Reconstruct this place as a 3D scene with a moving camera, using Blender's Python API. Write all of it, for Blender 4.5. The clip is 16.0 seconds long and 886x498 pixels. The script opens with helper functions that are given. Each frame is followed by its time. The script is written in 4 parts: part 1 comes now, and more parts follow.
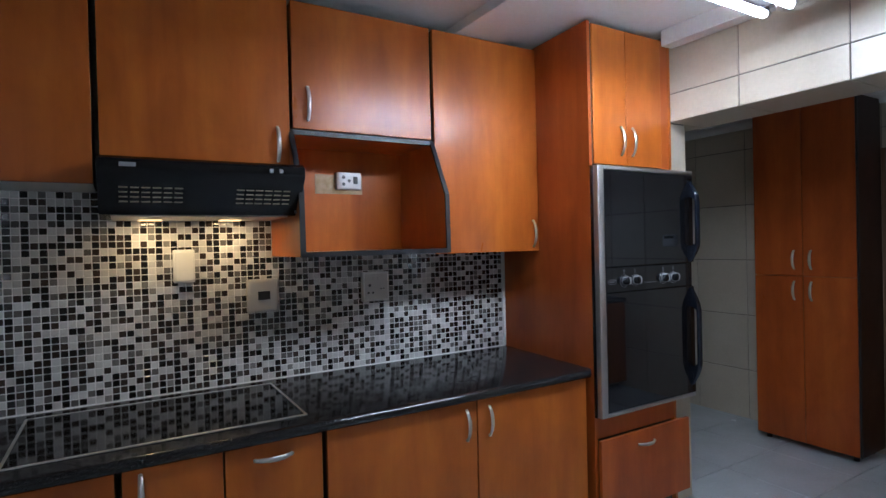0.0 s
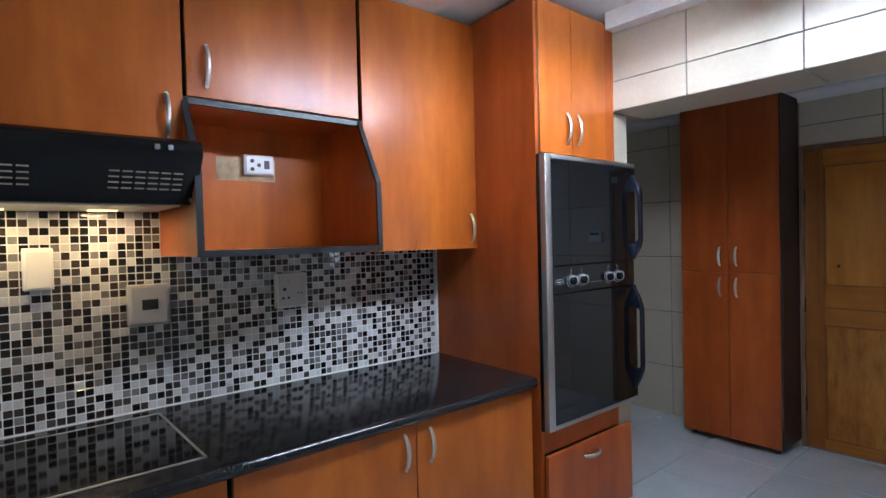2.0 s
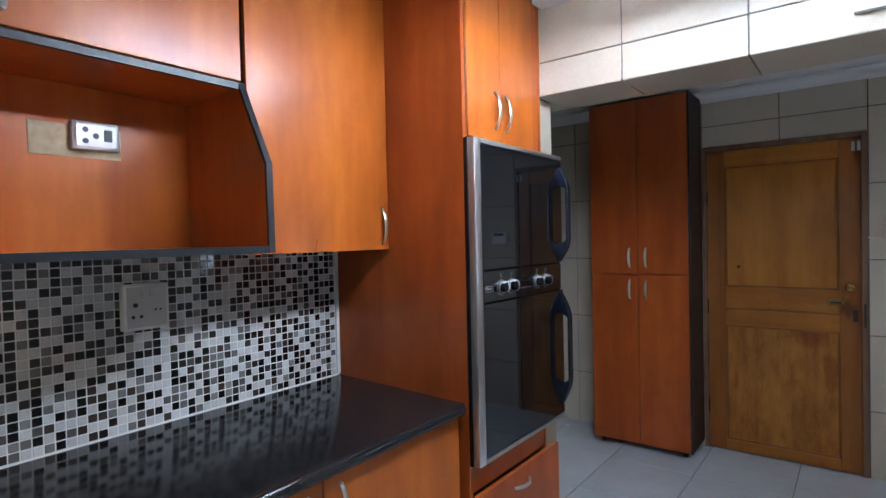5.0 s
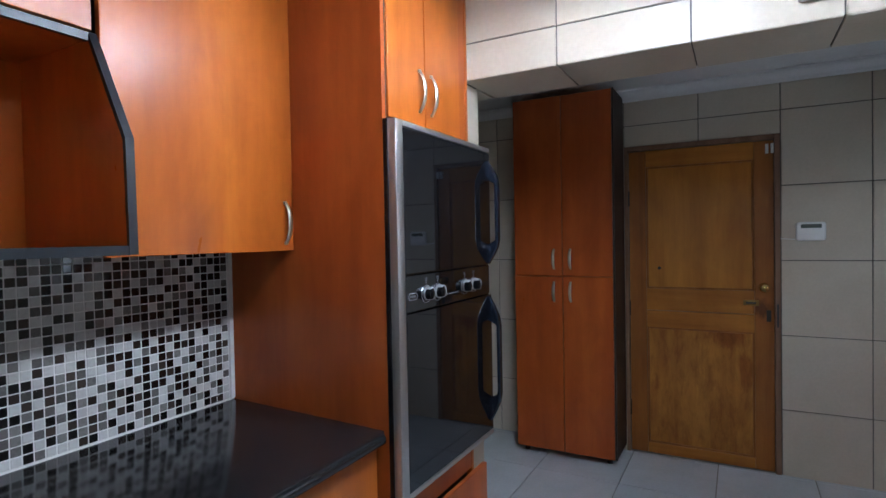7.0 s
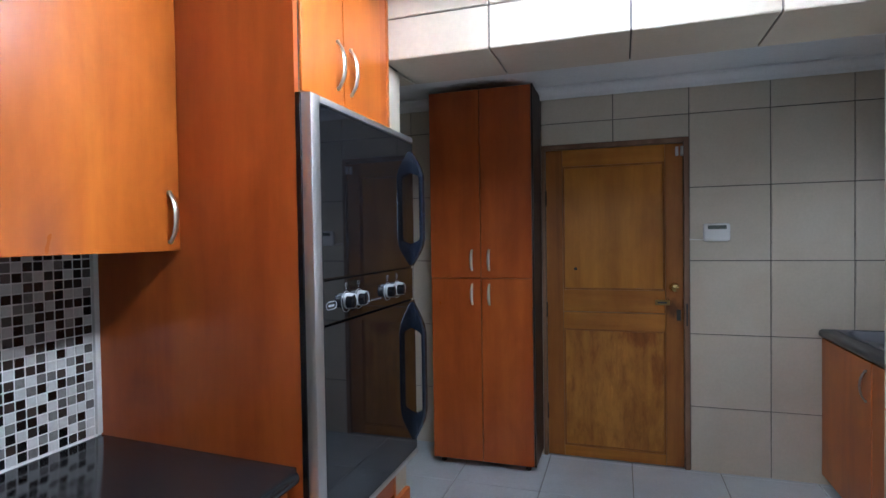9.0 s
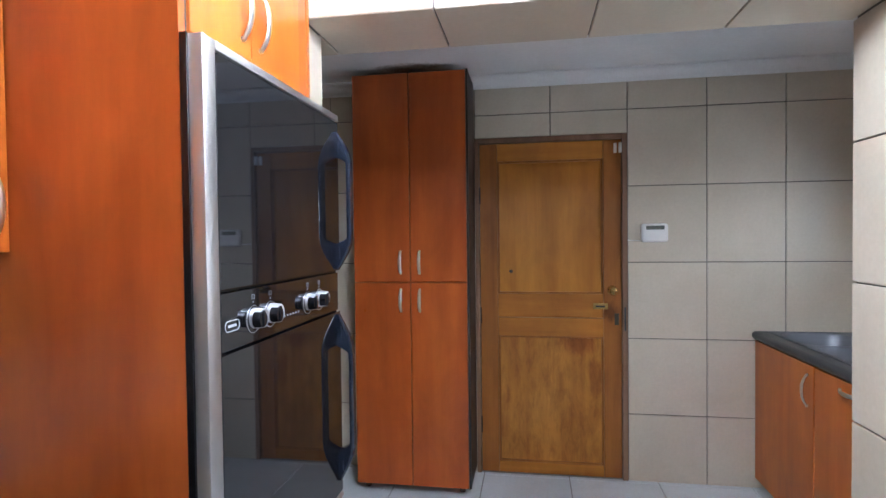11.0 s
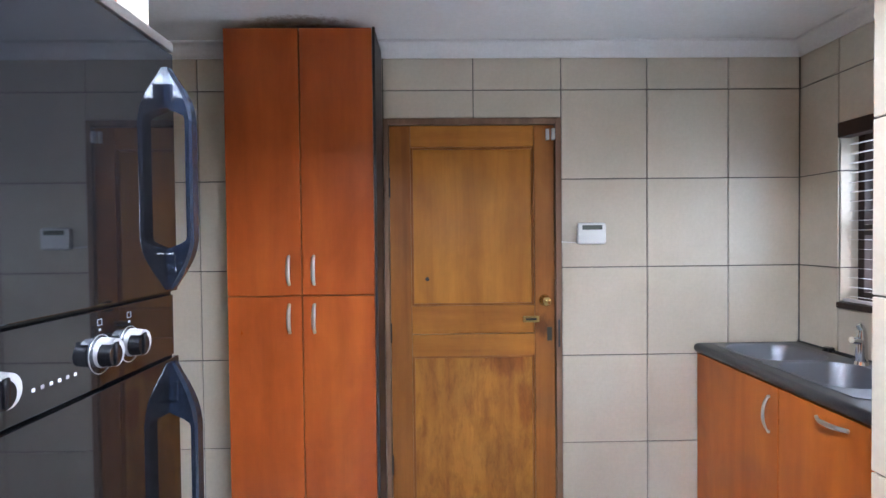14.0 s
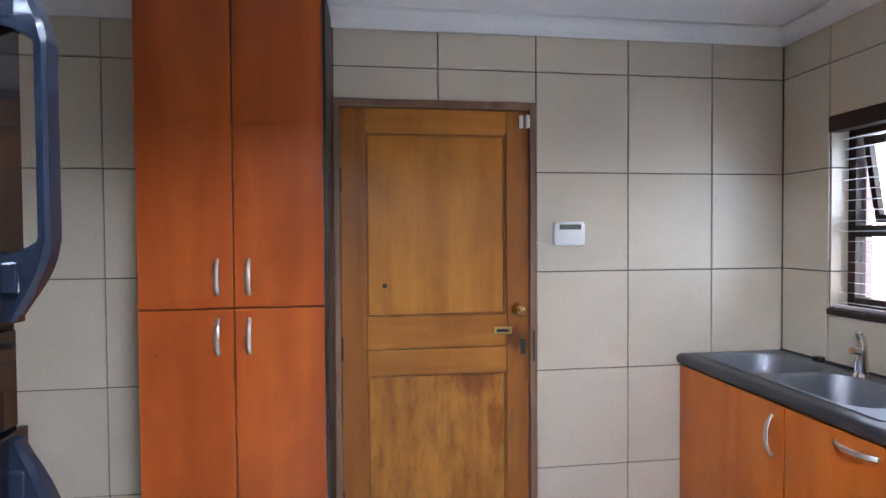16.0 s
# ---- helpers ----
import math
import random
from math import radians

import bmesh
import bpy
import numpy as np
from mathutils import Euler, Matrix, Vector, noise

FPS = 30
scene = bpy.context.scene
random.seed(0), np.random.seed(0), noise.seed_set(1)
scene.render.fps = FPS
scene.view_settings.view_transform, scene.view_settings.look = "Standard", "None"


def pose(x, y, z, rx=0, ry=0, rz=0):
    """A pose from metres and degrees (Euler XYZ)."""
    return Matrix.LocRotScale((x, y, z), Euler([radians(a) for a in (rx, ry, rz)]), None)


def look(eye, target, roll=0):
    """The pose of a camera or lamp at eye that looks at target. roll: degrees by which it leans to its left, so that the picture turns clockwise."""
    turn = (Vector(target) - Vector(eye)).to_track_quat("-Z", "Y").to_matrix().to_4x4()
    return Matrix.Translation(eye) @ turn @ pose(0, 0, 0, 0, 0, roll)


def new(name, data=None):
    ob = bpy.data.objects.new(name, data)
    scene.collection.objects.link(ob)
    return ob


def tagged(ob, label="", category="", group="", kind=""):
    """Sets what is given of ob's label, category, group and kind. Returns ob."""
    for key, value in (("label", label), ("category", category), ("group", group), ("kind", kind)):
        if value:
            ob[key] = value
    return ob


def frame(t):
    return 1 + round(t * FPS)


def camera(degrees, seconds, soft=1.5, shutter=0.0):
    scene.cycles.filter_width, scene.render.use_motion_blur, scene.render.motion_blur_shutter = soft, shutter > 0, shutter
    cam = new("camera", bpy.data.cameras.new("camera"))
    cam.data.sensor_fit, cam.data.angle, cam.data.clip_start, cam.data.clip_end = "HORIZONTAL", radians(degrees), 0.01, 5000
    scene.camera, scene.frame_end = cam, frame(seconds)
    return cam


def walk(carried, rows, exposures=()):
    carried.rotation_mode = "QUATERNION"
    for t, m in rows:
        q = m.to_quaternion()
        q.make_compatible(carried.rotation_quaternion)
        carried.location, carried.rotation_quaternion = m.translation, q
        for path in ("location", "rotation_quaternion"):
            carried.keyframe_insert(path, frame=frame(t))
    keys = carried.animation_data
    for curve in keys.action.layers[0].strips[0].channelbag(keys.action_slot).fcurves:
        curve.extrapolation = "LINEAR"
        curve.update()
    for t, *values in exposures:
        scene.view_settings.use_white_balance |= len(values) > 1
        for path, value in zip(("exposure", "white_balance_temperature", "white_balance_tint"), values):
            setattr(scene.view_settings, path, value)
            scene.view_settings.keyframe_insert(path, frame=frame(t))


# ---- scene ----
cam = camera(78.4, 16.0)
PATH = [
    (0, (2.685, 1.552, 1.498), (3.708, 3.27, 1.479), -1.4),
    (0.5, (2.695, 1.668, 1.506), (3.785, 3.345, 1.478), -1.4),
    (1, (2.72, 1.754, 1.502), (3.883, 3.381, 1.468), -1.3),
    (1.5, (2.755, 1.822, 1.493), (3.985, 3.4, 1.459), -1.4),
    (2, (2.795, 1.9, 1.498), (4.084, 3.429, 1.46), -1.4),
    (2.5, (2.832, 1.969, 1.501), (4.168, 3.456, 1.46), -1.4),
    (3, (2.864, 2.028, 1.498), (4.249, 3.47, 1.457), -1.3),
    (3.5, (2.902, 2.112, 1.499), (4.339, 3.503, 1.459), -1.3),
    (4, (2.932, 2.182, 1.498), (4.419, 3.518, 1.456), -1.3),
    (6.5, (3.193, 2.465, 1.475), (4.91, 3.489, 1.438), -1.2),
    (7, (3.251, 2.5, 1.482), (5.008, 3.455, 1.44), -1.1),
    (7.5, (3.295, 2.552, 1.483), (5.092, 3.429, 1.44), -1.1),
    (8, (3.344, 2.599, 1.48), (5.182, 3.388, 1.438), -1.0),
    (8.5, (3.39, 2.645, 1.483), (5.261, 3.348, 1.438), -0.9),
    (9, (3.438, 2.68, 1.475), (5.339, 3.301, 1.431), -0.9),
    (9.5, (3.505, 2.727, 1.471), (5.432, 3.261, 1.427), -0.9),
    (10, (3.581, 2.782, 1.472), (5.529, 3.233, 1.429), -0.8),
    (12.5, (4.046, 2.889, 1.458), (6.04, 3.023, 1.409), -0.7),
    (13, (4.153, 2.914, 1.463), (6.152, 2.976, 1.413), -0.7),
    (13.5, (4.239, 2.915, 1.467), (6.239, 2.929, 1.419), -0.6),
    (14, (4.333, 2.936, 1.466), (6.332, 2.896, 1.423), -0.6),
    (14.5, (4.42, 2.945, 1.461), (6.418, 2.857, 1.419), -0.5),
    (15, (4.517, 2.977, 1.461), (6.511, 2.828, 1.419), -0.5),
    (15.5, (4.609, 3.001, 1.468), (6.598, 2.798, 1.425), -0.4),
    (16, (4.704, 3.022, 1.468), (6.686, 2.758, 1.423), -0.4),
]
walk(cam, [(t, look(eye, target, roll)) for t, eye, target, roll in PATH],
     [(0.0, -0.62, 5500, 9), (2.0, -0.20, 5500, 9), (4.0, -0.04, 5500, 9), (7.0, -0.34, 5500, 9), (8.0, -0.34, 5500, 9), (9.0, 0.08, 5500, 9),
      (10.0, 0.50, 5750, 10), (12.5, 1.38, 5650, 12), (15.0, 1.52, 5650, 12), (16.0, 1.36, 5650, 13)])

# ---- world, lights ----
world = bpy.data.worlds.new("sky")
scene.world = world
world.use_nodes = True
wn = world.node_tree
sky = wn.nodes.new("ShaderNodeTexSky")
sky.sky_type, sky.sun_disc = "NISHITA", False
sky.sun_elevation, sky.sun_rotation = radians(50), radians(40)
wn.nodes["Background"].inputs["Strength"].default_value = 0.12
wn.links.new(sky.outputs[0], wn.nodes["Background"].inputs["Color"])

WINDOW_LIGHT, TUBE_GLOW, HOOD_LIGHT = 3.2, 140.0, 1.6


def area_lamp(name, m, sx, sy, watts, colour, spread=180):
    data = bpy.data.lights.new(name, "AREA")
    data.shape, data.size, data.size_y, data.energy, data.color = "RECTANGLE", sx, sy, watts, colour
    data.spread = radians(spread)
    ob = new(name, data)
    ob.matrix_world = m
    return ob


# daylight entering through the scullery window (lamp looks along +y)
area_lamp("window_daylight", look((6.35, 0.86, 1.54), (6.15, 2.4, 2.05)), 0.80, 0.72, WINDOW_LIGHT, (0.72, 0.87, 1.0), 160)
# added fill lamp, set in a made-up kitchen window out of view
area_lamp("kitchen_fill", look((1.225, 0.16, 1.55), (1.6, 2.0, 1.4)), 0.74, 0.88, 3.0, (0.85, 0.93, 1.0))
for hx in (2.80, 3.12):
    area_lamp("hood_lamp_light", look((hx, 4.165, 1.622), (hx, 4.185, 1.0)), 0.06, 0.04, HOOD_LIGHT, (1.0, 0.66, 0.29))


# ---- materials ----
def mat(name, colour, rough=0.5, metal=0.0, spec=0.5):
    m = bpy.data.materials.new(name)
    m.use_nodes = True
    b = m.node_tree.nodes["Principled BSDF"]
    b.inputs["Base Color"].default_value = (*colour, 1)
    b.inputs["Roughness"].default_value = rough
    b.inputs["Metallic"].default_value = metal
    b.inputs["Specular IOR Level"].default_value = spec
    return m


def node(m, kind, **values):
    n = m.node_tree.nodes.new(kind)
    for k, v in values.items():
        n.inputs[k].default_value = v
    return n


def link(m, a, b):
    m.node_tree.links.new(a, b)


def bsdf(m):
    return m.node_tree.nodes["Principled BSDF"]


def mapped(m, scale):
    geo = node(m, "ShaderNodeNewGeometry")
    mp = node(m, "ShaderNodeMapping")
    mp.inputs["Scale"].default_value = scale
    link(m, geo.outputs["Position"], mp.inputs["Vector"])
    return mp.outputs["Vector"]


def ramp(m, fac, stops, constant=False):
    r = node(m, "ShaderNodeValToRGB")
    if constant:
        r.color_ramp.interpolation = "CONSTANT"
    els = r.color_ramp.elements
    while len(els) < len(stops):
        els.new(0.5)
    for e, (p, c) in zip(els, stops):
        e.position, e.color = p, (*c, 1)
    link(m, fac, r.inputs["Fac"])
    return r.outputs["Color"]


def mixed(m, a, b, fac, mode="MIX"):
    x = node(m, "ShaderNodeMix")
    x.data_type, x.blend_type = "RGBA", mode
    if isinstance(fac, float):
        x.inputs[0].default_value = fac
    else:
        link(m, fac, x.inputs[0])
    for sock, v in ((x.inputs[6], a), (x.inputs[7], b)):
        if isinstance(v, tuple):
            sock.default_value = (*v, 1)
        else:
            link(m, v, sock)
    return x.outputs[2]


def noise_fac(m, vec, scale, detail=4.0, rough=0.55, distortion=0.0):
    n = node(m, "ShaderNodeTexNoise", Scale=scale, Detail=detail, Roughness=rough, Distortion=distortion)
    link(m, vec, n.inputs["Vector"])
    return n.outputs["Fac"]


def bumped(m, fac, strength, distance):
    b = node(m, "ShaderNodeBump", Strength=strength, Distance=distance)
    link(m, fac, b.inputs["Height"])
    link(m, b.outputs["Normal"], bsdf(m).inputs["Normal"])


def roughened(m, fac, lo, hi):
    r = node(m, "ShaderNodeMapRange")
    r.inputs["To Min"].default_value, r.inputs["To Max"].default_value = lo, hi
    link(m, fac, r.inputs["Value"])
    link(m, r.outputs["Result"], bsdf(m).inputs["Roughness"])


def wood(name, dark, mid, light, stretch, rough_lo, rough_hi, fine=1.0, bump=0.03, streak=0.35):
    m = mat(name, mid, 0.4, 0.0, 0.36)
    vec = mapped(m, stretch)
    info = node(m, "ShaderNodeObjectInfo")
    add = node(m, "ShaderNodeVectorMath")
    add.operation = "MULTIPLY_ADD"
    add.inputs[1].default_value = (7.3, 5.1, 3.7)
    link(m, info.outputs["Random"], add.inputs[0])
    link(m, vec, add.inputs[2])
    v = add.outputs[0]
    broad = noise_fac(m, v, 1.3, 3.0, 0.5, 0.6)
    grain = noise_fac(m, v, 9.0 * fine, 6.0, 0.65, 0.3)
    cloud = noise_fac(m, mapped(m, (2.4, 2.4, 1.2)), 2.2, 4.0, 0.6, 0.5)
    c1 = ramp(m, broad, [(0.30, dark), (0.5, mid), (0.72, light)])
    c2 = ramp(m, grain, [(0.35, (0.80, 0.77, 0.72)), (0.6, (1.0, 1.0, 1.0))])
    c3 = ramp(m, cloud, [(0.3, (0.78, 0.72, 0.68)), (0.7, (1.10, 1.10, 1.10))])
    col = mixed(m, mixed(m, c1, c2, streak, "MULTIPLY"), c3, 0.9, "MULTIPLY")
    link(m, col, bsdf(m).inputs["Base Color"])
    roughened(m, cloud, rough_lo, rough_hi)
    bumped(m, grain, bump, 0.002)
    return m


CHERRY = wood("cherry_laminate", (0.38, 0.094, 0.011), (0.46, 0.122, 0.014), (0.54, 0.160, 0.021), (4.0, 4.0, 0.35), 0.25, 0.34)
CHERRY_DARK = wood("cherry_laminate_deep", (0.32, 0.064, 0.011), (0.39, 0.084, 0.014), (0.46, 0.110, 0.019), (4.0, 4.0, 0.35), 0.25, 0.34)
PINE = wood("varnished_pine", (0.36, 0.135, 0.014), (0.44, 0.178, 0.020), (0.51, 0.22, 0.028), (7.0, 7.0, 0.5), 0.30, 0.50, 1.3, 0.1)
PINE_RAIL = wood("varnished_pine_rail", (0.33, 0.122, 0.014), (0.41, 0.162, 0.020), (0.48, 0.205, 0.028), (7.0, 0.6, 7.0), 0.30, 0.50, 1.3, 0.1)
PINE_STILE = wood("varnished_pine_stile", (0.22, 0.078, 0.013), (0.29, 0.106, 0.017), (0.35, 0.135, 0.023), (7.0, 7.0, 0.5), 0.30, 0.50, 1.3, 0.1)
FRAME_WOOD = wood("weathered_frame_timber", (0.15, 0.085, 0.050), (0.21, 0.125, 0.078), (0.27, 0.165, 0.105), (7.0, 7.0, 0.5), 0.4, 0.6, 1.3, 0.1)
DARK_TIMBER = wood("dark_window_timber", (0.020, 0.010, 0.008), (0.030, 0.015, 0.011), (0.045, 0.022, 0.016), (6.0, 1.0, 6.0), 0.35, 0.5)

# worn, stained lower panel of the door
PINE_WORN = wood("worn_varnished_pine", (0.34, 0.130, 0.018), (0.43, 0.180, 0.026), (0.51, 0.23, 0.037), (7.0, 7.0, 0.5), 0.36, 0.58, 1.3, 0.1)
stain = noise_fac(PINE_WORN, mapped(PINE_WORN, (16.0, 16.0, 5.0)), 1.2, 8.0, 0.75, 0.3)
old = bsdf(PINE_WORN).inputs["Base Color"].links[0].from_socket
link(PINE_WORN, mixed(PINE_WORN, old, ramp(PINE_WORN, stain, [(0.38, (0.45, 0.34, 0.26)), (0.56, (1, 1, 1))]), 0.55, "MULTIPLY"), bsdf(PINE_WORN).inputs["Base Color"])


def stain_or_shade(m, centre, radius, tint):
    """A grubby, uneven stain, or a patch of painted shade, with a soft rim around a spot."""
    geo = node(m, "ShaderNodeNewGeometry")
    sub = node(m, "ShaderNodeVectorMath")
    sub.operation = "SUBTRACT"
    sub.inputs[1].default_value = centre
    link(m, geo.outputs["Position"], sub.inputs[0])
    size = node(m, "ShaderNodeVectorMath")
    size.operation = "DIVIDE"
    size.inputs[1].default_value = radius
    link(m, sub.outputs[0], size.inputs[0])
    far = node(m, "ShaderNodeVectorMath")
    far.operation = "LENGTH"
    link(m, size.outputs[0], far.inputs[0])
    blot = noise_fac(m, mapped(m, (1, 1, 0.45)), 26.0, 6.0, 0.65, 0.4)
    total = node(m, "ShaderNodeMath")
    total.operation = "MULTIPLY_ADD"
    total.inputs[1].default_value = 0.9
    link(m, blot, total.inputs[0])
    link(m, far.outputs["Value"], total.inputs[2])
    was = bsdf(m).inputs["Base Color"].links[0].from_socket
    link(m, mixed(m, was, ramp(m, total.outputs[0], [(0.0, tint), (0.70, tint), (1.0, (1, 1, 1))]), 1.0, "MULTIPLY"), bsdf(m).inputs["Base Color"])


for wood_mat in (PINE_STILE, PINE_RAIL):
    stain_or_shade(wood_mat, (7.1, 2.375, 1.01), (0.2, 0.11, 0.13), (0.42, 0.34, 0.30))
stain_or_shade(PINE_WORN, (7.1, 2.56, 0.82), (0.3, 0.24, 0.17), (0.64, 0.50, 0.40))
stain_or_shade(PINE_WORN, (7.1, 2.46, 0.60), (0.3, 0.10, 0.30), (0.74, 0.62, 0.50))


def speckled(name, base, speck, scale, rough_lo, rough_hi, share=0.62):
    m = mat(name, base)
    n = noise_fac(m, mapped(m, (1, 1, 1)), scale, 3.0, 0.7)
    link(m, ramp(m, n, [(share - 0.06, base), (share + 0.08, speck)]), bsdf(m).inputs["Base Color"])
    roughened(m, noise_fac(m, mapped(m, (1, 1, 1)), 5.0), rough_lo, rough_hi)
    return m


GRANITE = speckled("black_granite", (0.010, 0.010, 0.011), (0.060, 0.056, 0.056), 240.0, 0.06, 0.16, 0.60)
SINK_TOP = speckled("charcoal_laminate", (0.020, 0.021, 0.026), (0.085, 0.085, 0.09), 300.0, 0.25, 0.42)
BLACK_TRIM = mat("black_edging", (0.012, 0.014, 0.018), 0.42)
BLACK_PLASTIC = mat("black_plastic", (0.005, 0.005, 0.006), 0.24, 0.0, 0.35)
HANDLE_BLACK = mat("gloss_black_handle", (0.008, 0.011, 0.020), 0.13)
OVEN_GLASS = mat("black_oven_glass", (0.006, 0.006, 0.007), 0.03, 0.0, 0.5)
bsdf(OVEN_GLASS).inputs["IOR"].default_value = 2.0
bsdf(OVEN_GLASS).inputs["Specular Tint"].default_value = (0.78, 0.86, 1.0, 1)
HOB_GLASS = mat("black_hob_glass", (0.007, 0.007, 0.008), 0.07)
WHITE_PLASTIC = mat("white_plastic", (0.78, 0.78, 0.76), 0.35)
GREY_PLASTIC = mat("silver_grey_plastic", (0.50, 0.49, 0.48), 0.32, 0.25)
DARK_SLOT = mat("dark_slot", (0.02, 0.02, 0.022), 0.5)
LCD = mat("lcd_grey", (0.10, 0.115, 0.10), 0.2)
BRASS = mat("brass", (0.62, 0.42, 0.16), 0.25, 1.0)
CHROME = mat("chrome", (0.75, 0.76, 0.78), 0.08, 1.0)
MARK = mat("pale_print", (0.30, 0.31, 0.33), 0.5)
PALE_SILVER = mat("pale_silver_plastic", (0.42, 0.42, 0.43), 0.34, 0.4)
SATIN = mat("satin_silver", (0.62, 0.62, 0.63), 0.30, 1.0)


def brushed(name, colour, stretch, lo, hi):
    m = mat(name, colour, 0.3, 1.0)
    n = noise_fac(m, mapped(m, stretch), 30.0, 4.0, 0.6)
    roughened(m, n, lo, hi)
    bumped(m, n, 0.08, 0.0005)
    return m


STEEL = brushed("brushed_steel", (0.58, 0.57, 0.56), (12, 12, 0.6), 0.32, 0.50)
SINK_STEEL = mat("sink_steel", (0.24, 0.25, 0.28), 0.38, 1.0)
roughened(SINK_STEEL, noise_fac(SINK_STEEL, mapped(SINK_STEEL, (2, 2, 2)), 8.0), 0.42, 0.56)
HANDLE_STEEL = brushed("satin_nickel", (0.68, 0.66, 0.63), (6, 6, 6), 0.24, 0.38)


def ceramic(name, a, b, rough_lo, rough_hi, scale=3.0, per_piece=True):
    m = mat(name, a)
    v = mapped(m, (1, 1, 1))
    soft = noise_fac(m, v, scale, 5.0, 0.6, 0.4)
    grit = noise_fac(m, v, 60.0, 4.0, 0.6)
    col = ramp(m, soft, [(0.30, a), (0.70, b)])
    col = mixed(m, col, ramp(m, grit, [(0.35, (0.93, 0.93, 0.92)), (0.65, (1.0, 1.0, 1.0))]), 0.8, "MULTIPLY")
    if per_piece:
        info = node(m, "ShaderNodeObjectInfo")
        col = mixed(m, col, ramp(m, info.outputs["Random"], [(0.0, (0.93, 0.93, 0.93)), (1.0, (1.0, 1.0, 1.0))]), 1.0, "MULTIPLY")
    link(m, col, bsdf(m).inputs["Base Color"])
    roughened(m, soft, rough_lo, rough_hi)
    bumped(m, soft, 0.012, 0.005)
    return m


WALL_TILE = ceramic("cream_wall_tile", (0.545, 0.482, 0.375), (0.61, 0.545, 0.440), 0.26, 0.38)
FLOOR_TILE = ceramic("pale_floor_tile", (0.54, 0.585, 0.61), (0.63, 0.675, 0.70), 0.18, 0.32)
GROUT = ceramic("dark_grout", (0.115, 0.105, 0.095), (0.16, 0.15, 0.135), 0.8, 0.9, 20.0, False)
FLOOR_GROUT = ceramic("floor_grout", (0.20, 0.19, 0.175), (0.27, 0.26, 0.24), 0.8, 0.9, 20.0, False)
MOSAIC_GROUT = ceramic("white_grout", (0.72, 0.71, 0.69), (0.79, 0.78, 0.76), 0.8, 0.9, 20.0, False)
PAINT = ceramic("white_ceiling_paint", (0.74, 0.74, 0.745), (0.80, 0.80, 0.80), 0.6, 0.8, 2.0, False)
PLASTER = ceramic("cream_plaster", (0.40, 0.37, 0.31), (0.46, 0.43, 0.37), 0.6, 0.8, 2.0, False)
OLD_PASTE = ceramic("bare_plaster_patch", (0.40, 0.30, 0.15), (0.55, 0.46, 0.30), 0.7, 0.9, 25.0, False)
OUTSIDE = ceramic("outside_wall_paint", (0.62, 0.52, 0.48), (0.70, 0.60, 0.56), 0.7, 0.9, 4.0, False)

stain_or_shade(PAINT, (6.80, 3.53, 2.44), (0.14, 0.38, 0.2), (0.45, 0.38, 0.33))    # pantry's contact shade, painted into the ceiling colour


def mosaic(name, dark, light, vein=0.6, source="ShaderNodeObjectInfo", socket="Random"):
    m = mat(name, dark, 0.10, 0.0, 0.5)
    src = node(m, source).outputs[socket]
    tone = ramp(m, src, [(0.0, dark), (1.0, light)])
    cloud = noise_fac(m, mapped(m, (1, 1, 1)), 55.0, 4.0, 0.6, 1.2)
    col = mixed(m, tone, ramp(m, cloud, [(0.3, (0.72, 0.72, 0.72)), (0.6, (1.0, 1.0, 1.0))]), vein, "MULTIPLY")
    link(m, col, bsdf(m).inputs["Base Color"])
    roughened(m, cloud, 0.05, 0.12)
    return m


MOSAIC_TONES = (("black", (0.006, 0.006, 0.006), (0.014, 0.012, 0.011), 0.3), ("brown", (0.020, 0.013, 0.010), (0.060, 0.044, 0.036), 0.5),
                ("grey", (0.085, 0.080, 0.075), (0.24, 0.23, 0.22), 0.9), ("white", (0.52, 0.515, 0.505), (0.62, 0.615, 0.60), 0.4))
MOSAIC_PIECE = [mosaic(n + "_mosaic_piece", a, b, v) for n, a, b, v in MOSAIC_TONES]
MOSAIC_FIELD = [mosaic(n + "_mosaic_field", a, b, v, "ShaderNodeNewGeometry", "Random Per Island") for n, a, b, v in MOSAIC_TONES]


def glowing(name, colour, strength):
    m = mat(name, colour)
    bsdf(m).inputs["Emission Color"].default_value = (*colour, 1)
    bsdf(m).inputs["Emission Strength"].default_value = strength
    return m


TUBE = glowing("led_tube_glow", (0.91, 0.95, 1.0), TUBE_GLOW)
HOOD_BULB = glowing("hood_bulb_glow", (1.0, 0.66, 0.28), 3.0)
DISTANCE = glowing("bright_daylight_distance", (1.0, 0.95, 0.96), 4.0)

GLASS = bpy.data.materials.new("clear_glass")
GLASS.use_nodes = True
gt = GLASS.node_tree
gt.nodes.remove(gt.nodes["Principled BSDF"])
g1, g2, g3 = gt.nodes.new("ShaderNodeBsdfTransparent"), gt.nodes.new("ShaderNodeBsdfGlossy"), gt.nodes.new("ShaderNodeMixShader")
g2.inputs["Roughness"].default_value = 0.02
g3.inputs[0].default_value = 0.07
gt.links.new(g1.outputs[0], g3.inputs[1])
gt.links.new(g2.outputs[0], g3.inputs[2])
gt.links.new(g3.outputs[0], gt.nodes["Material Output"].inputs["Surface"])


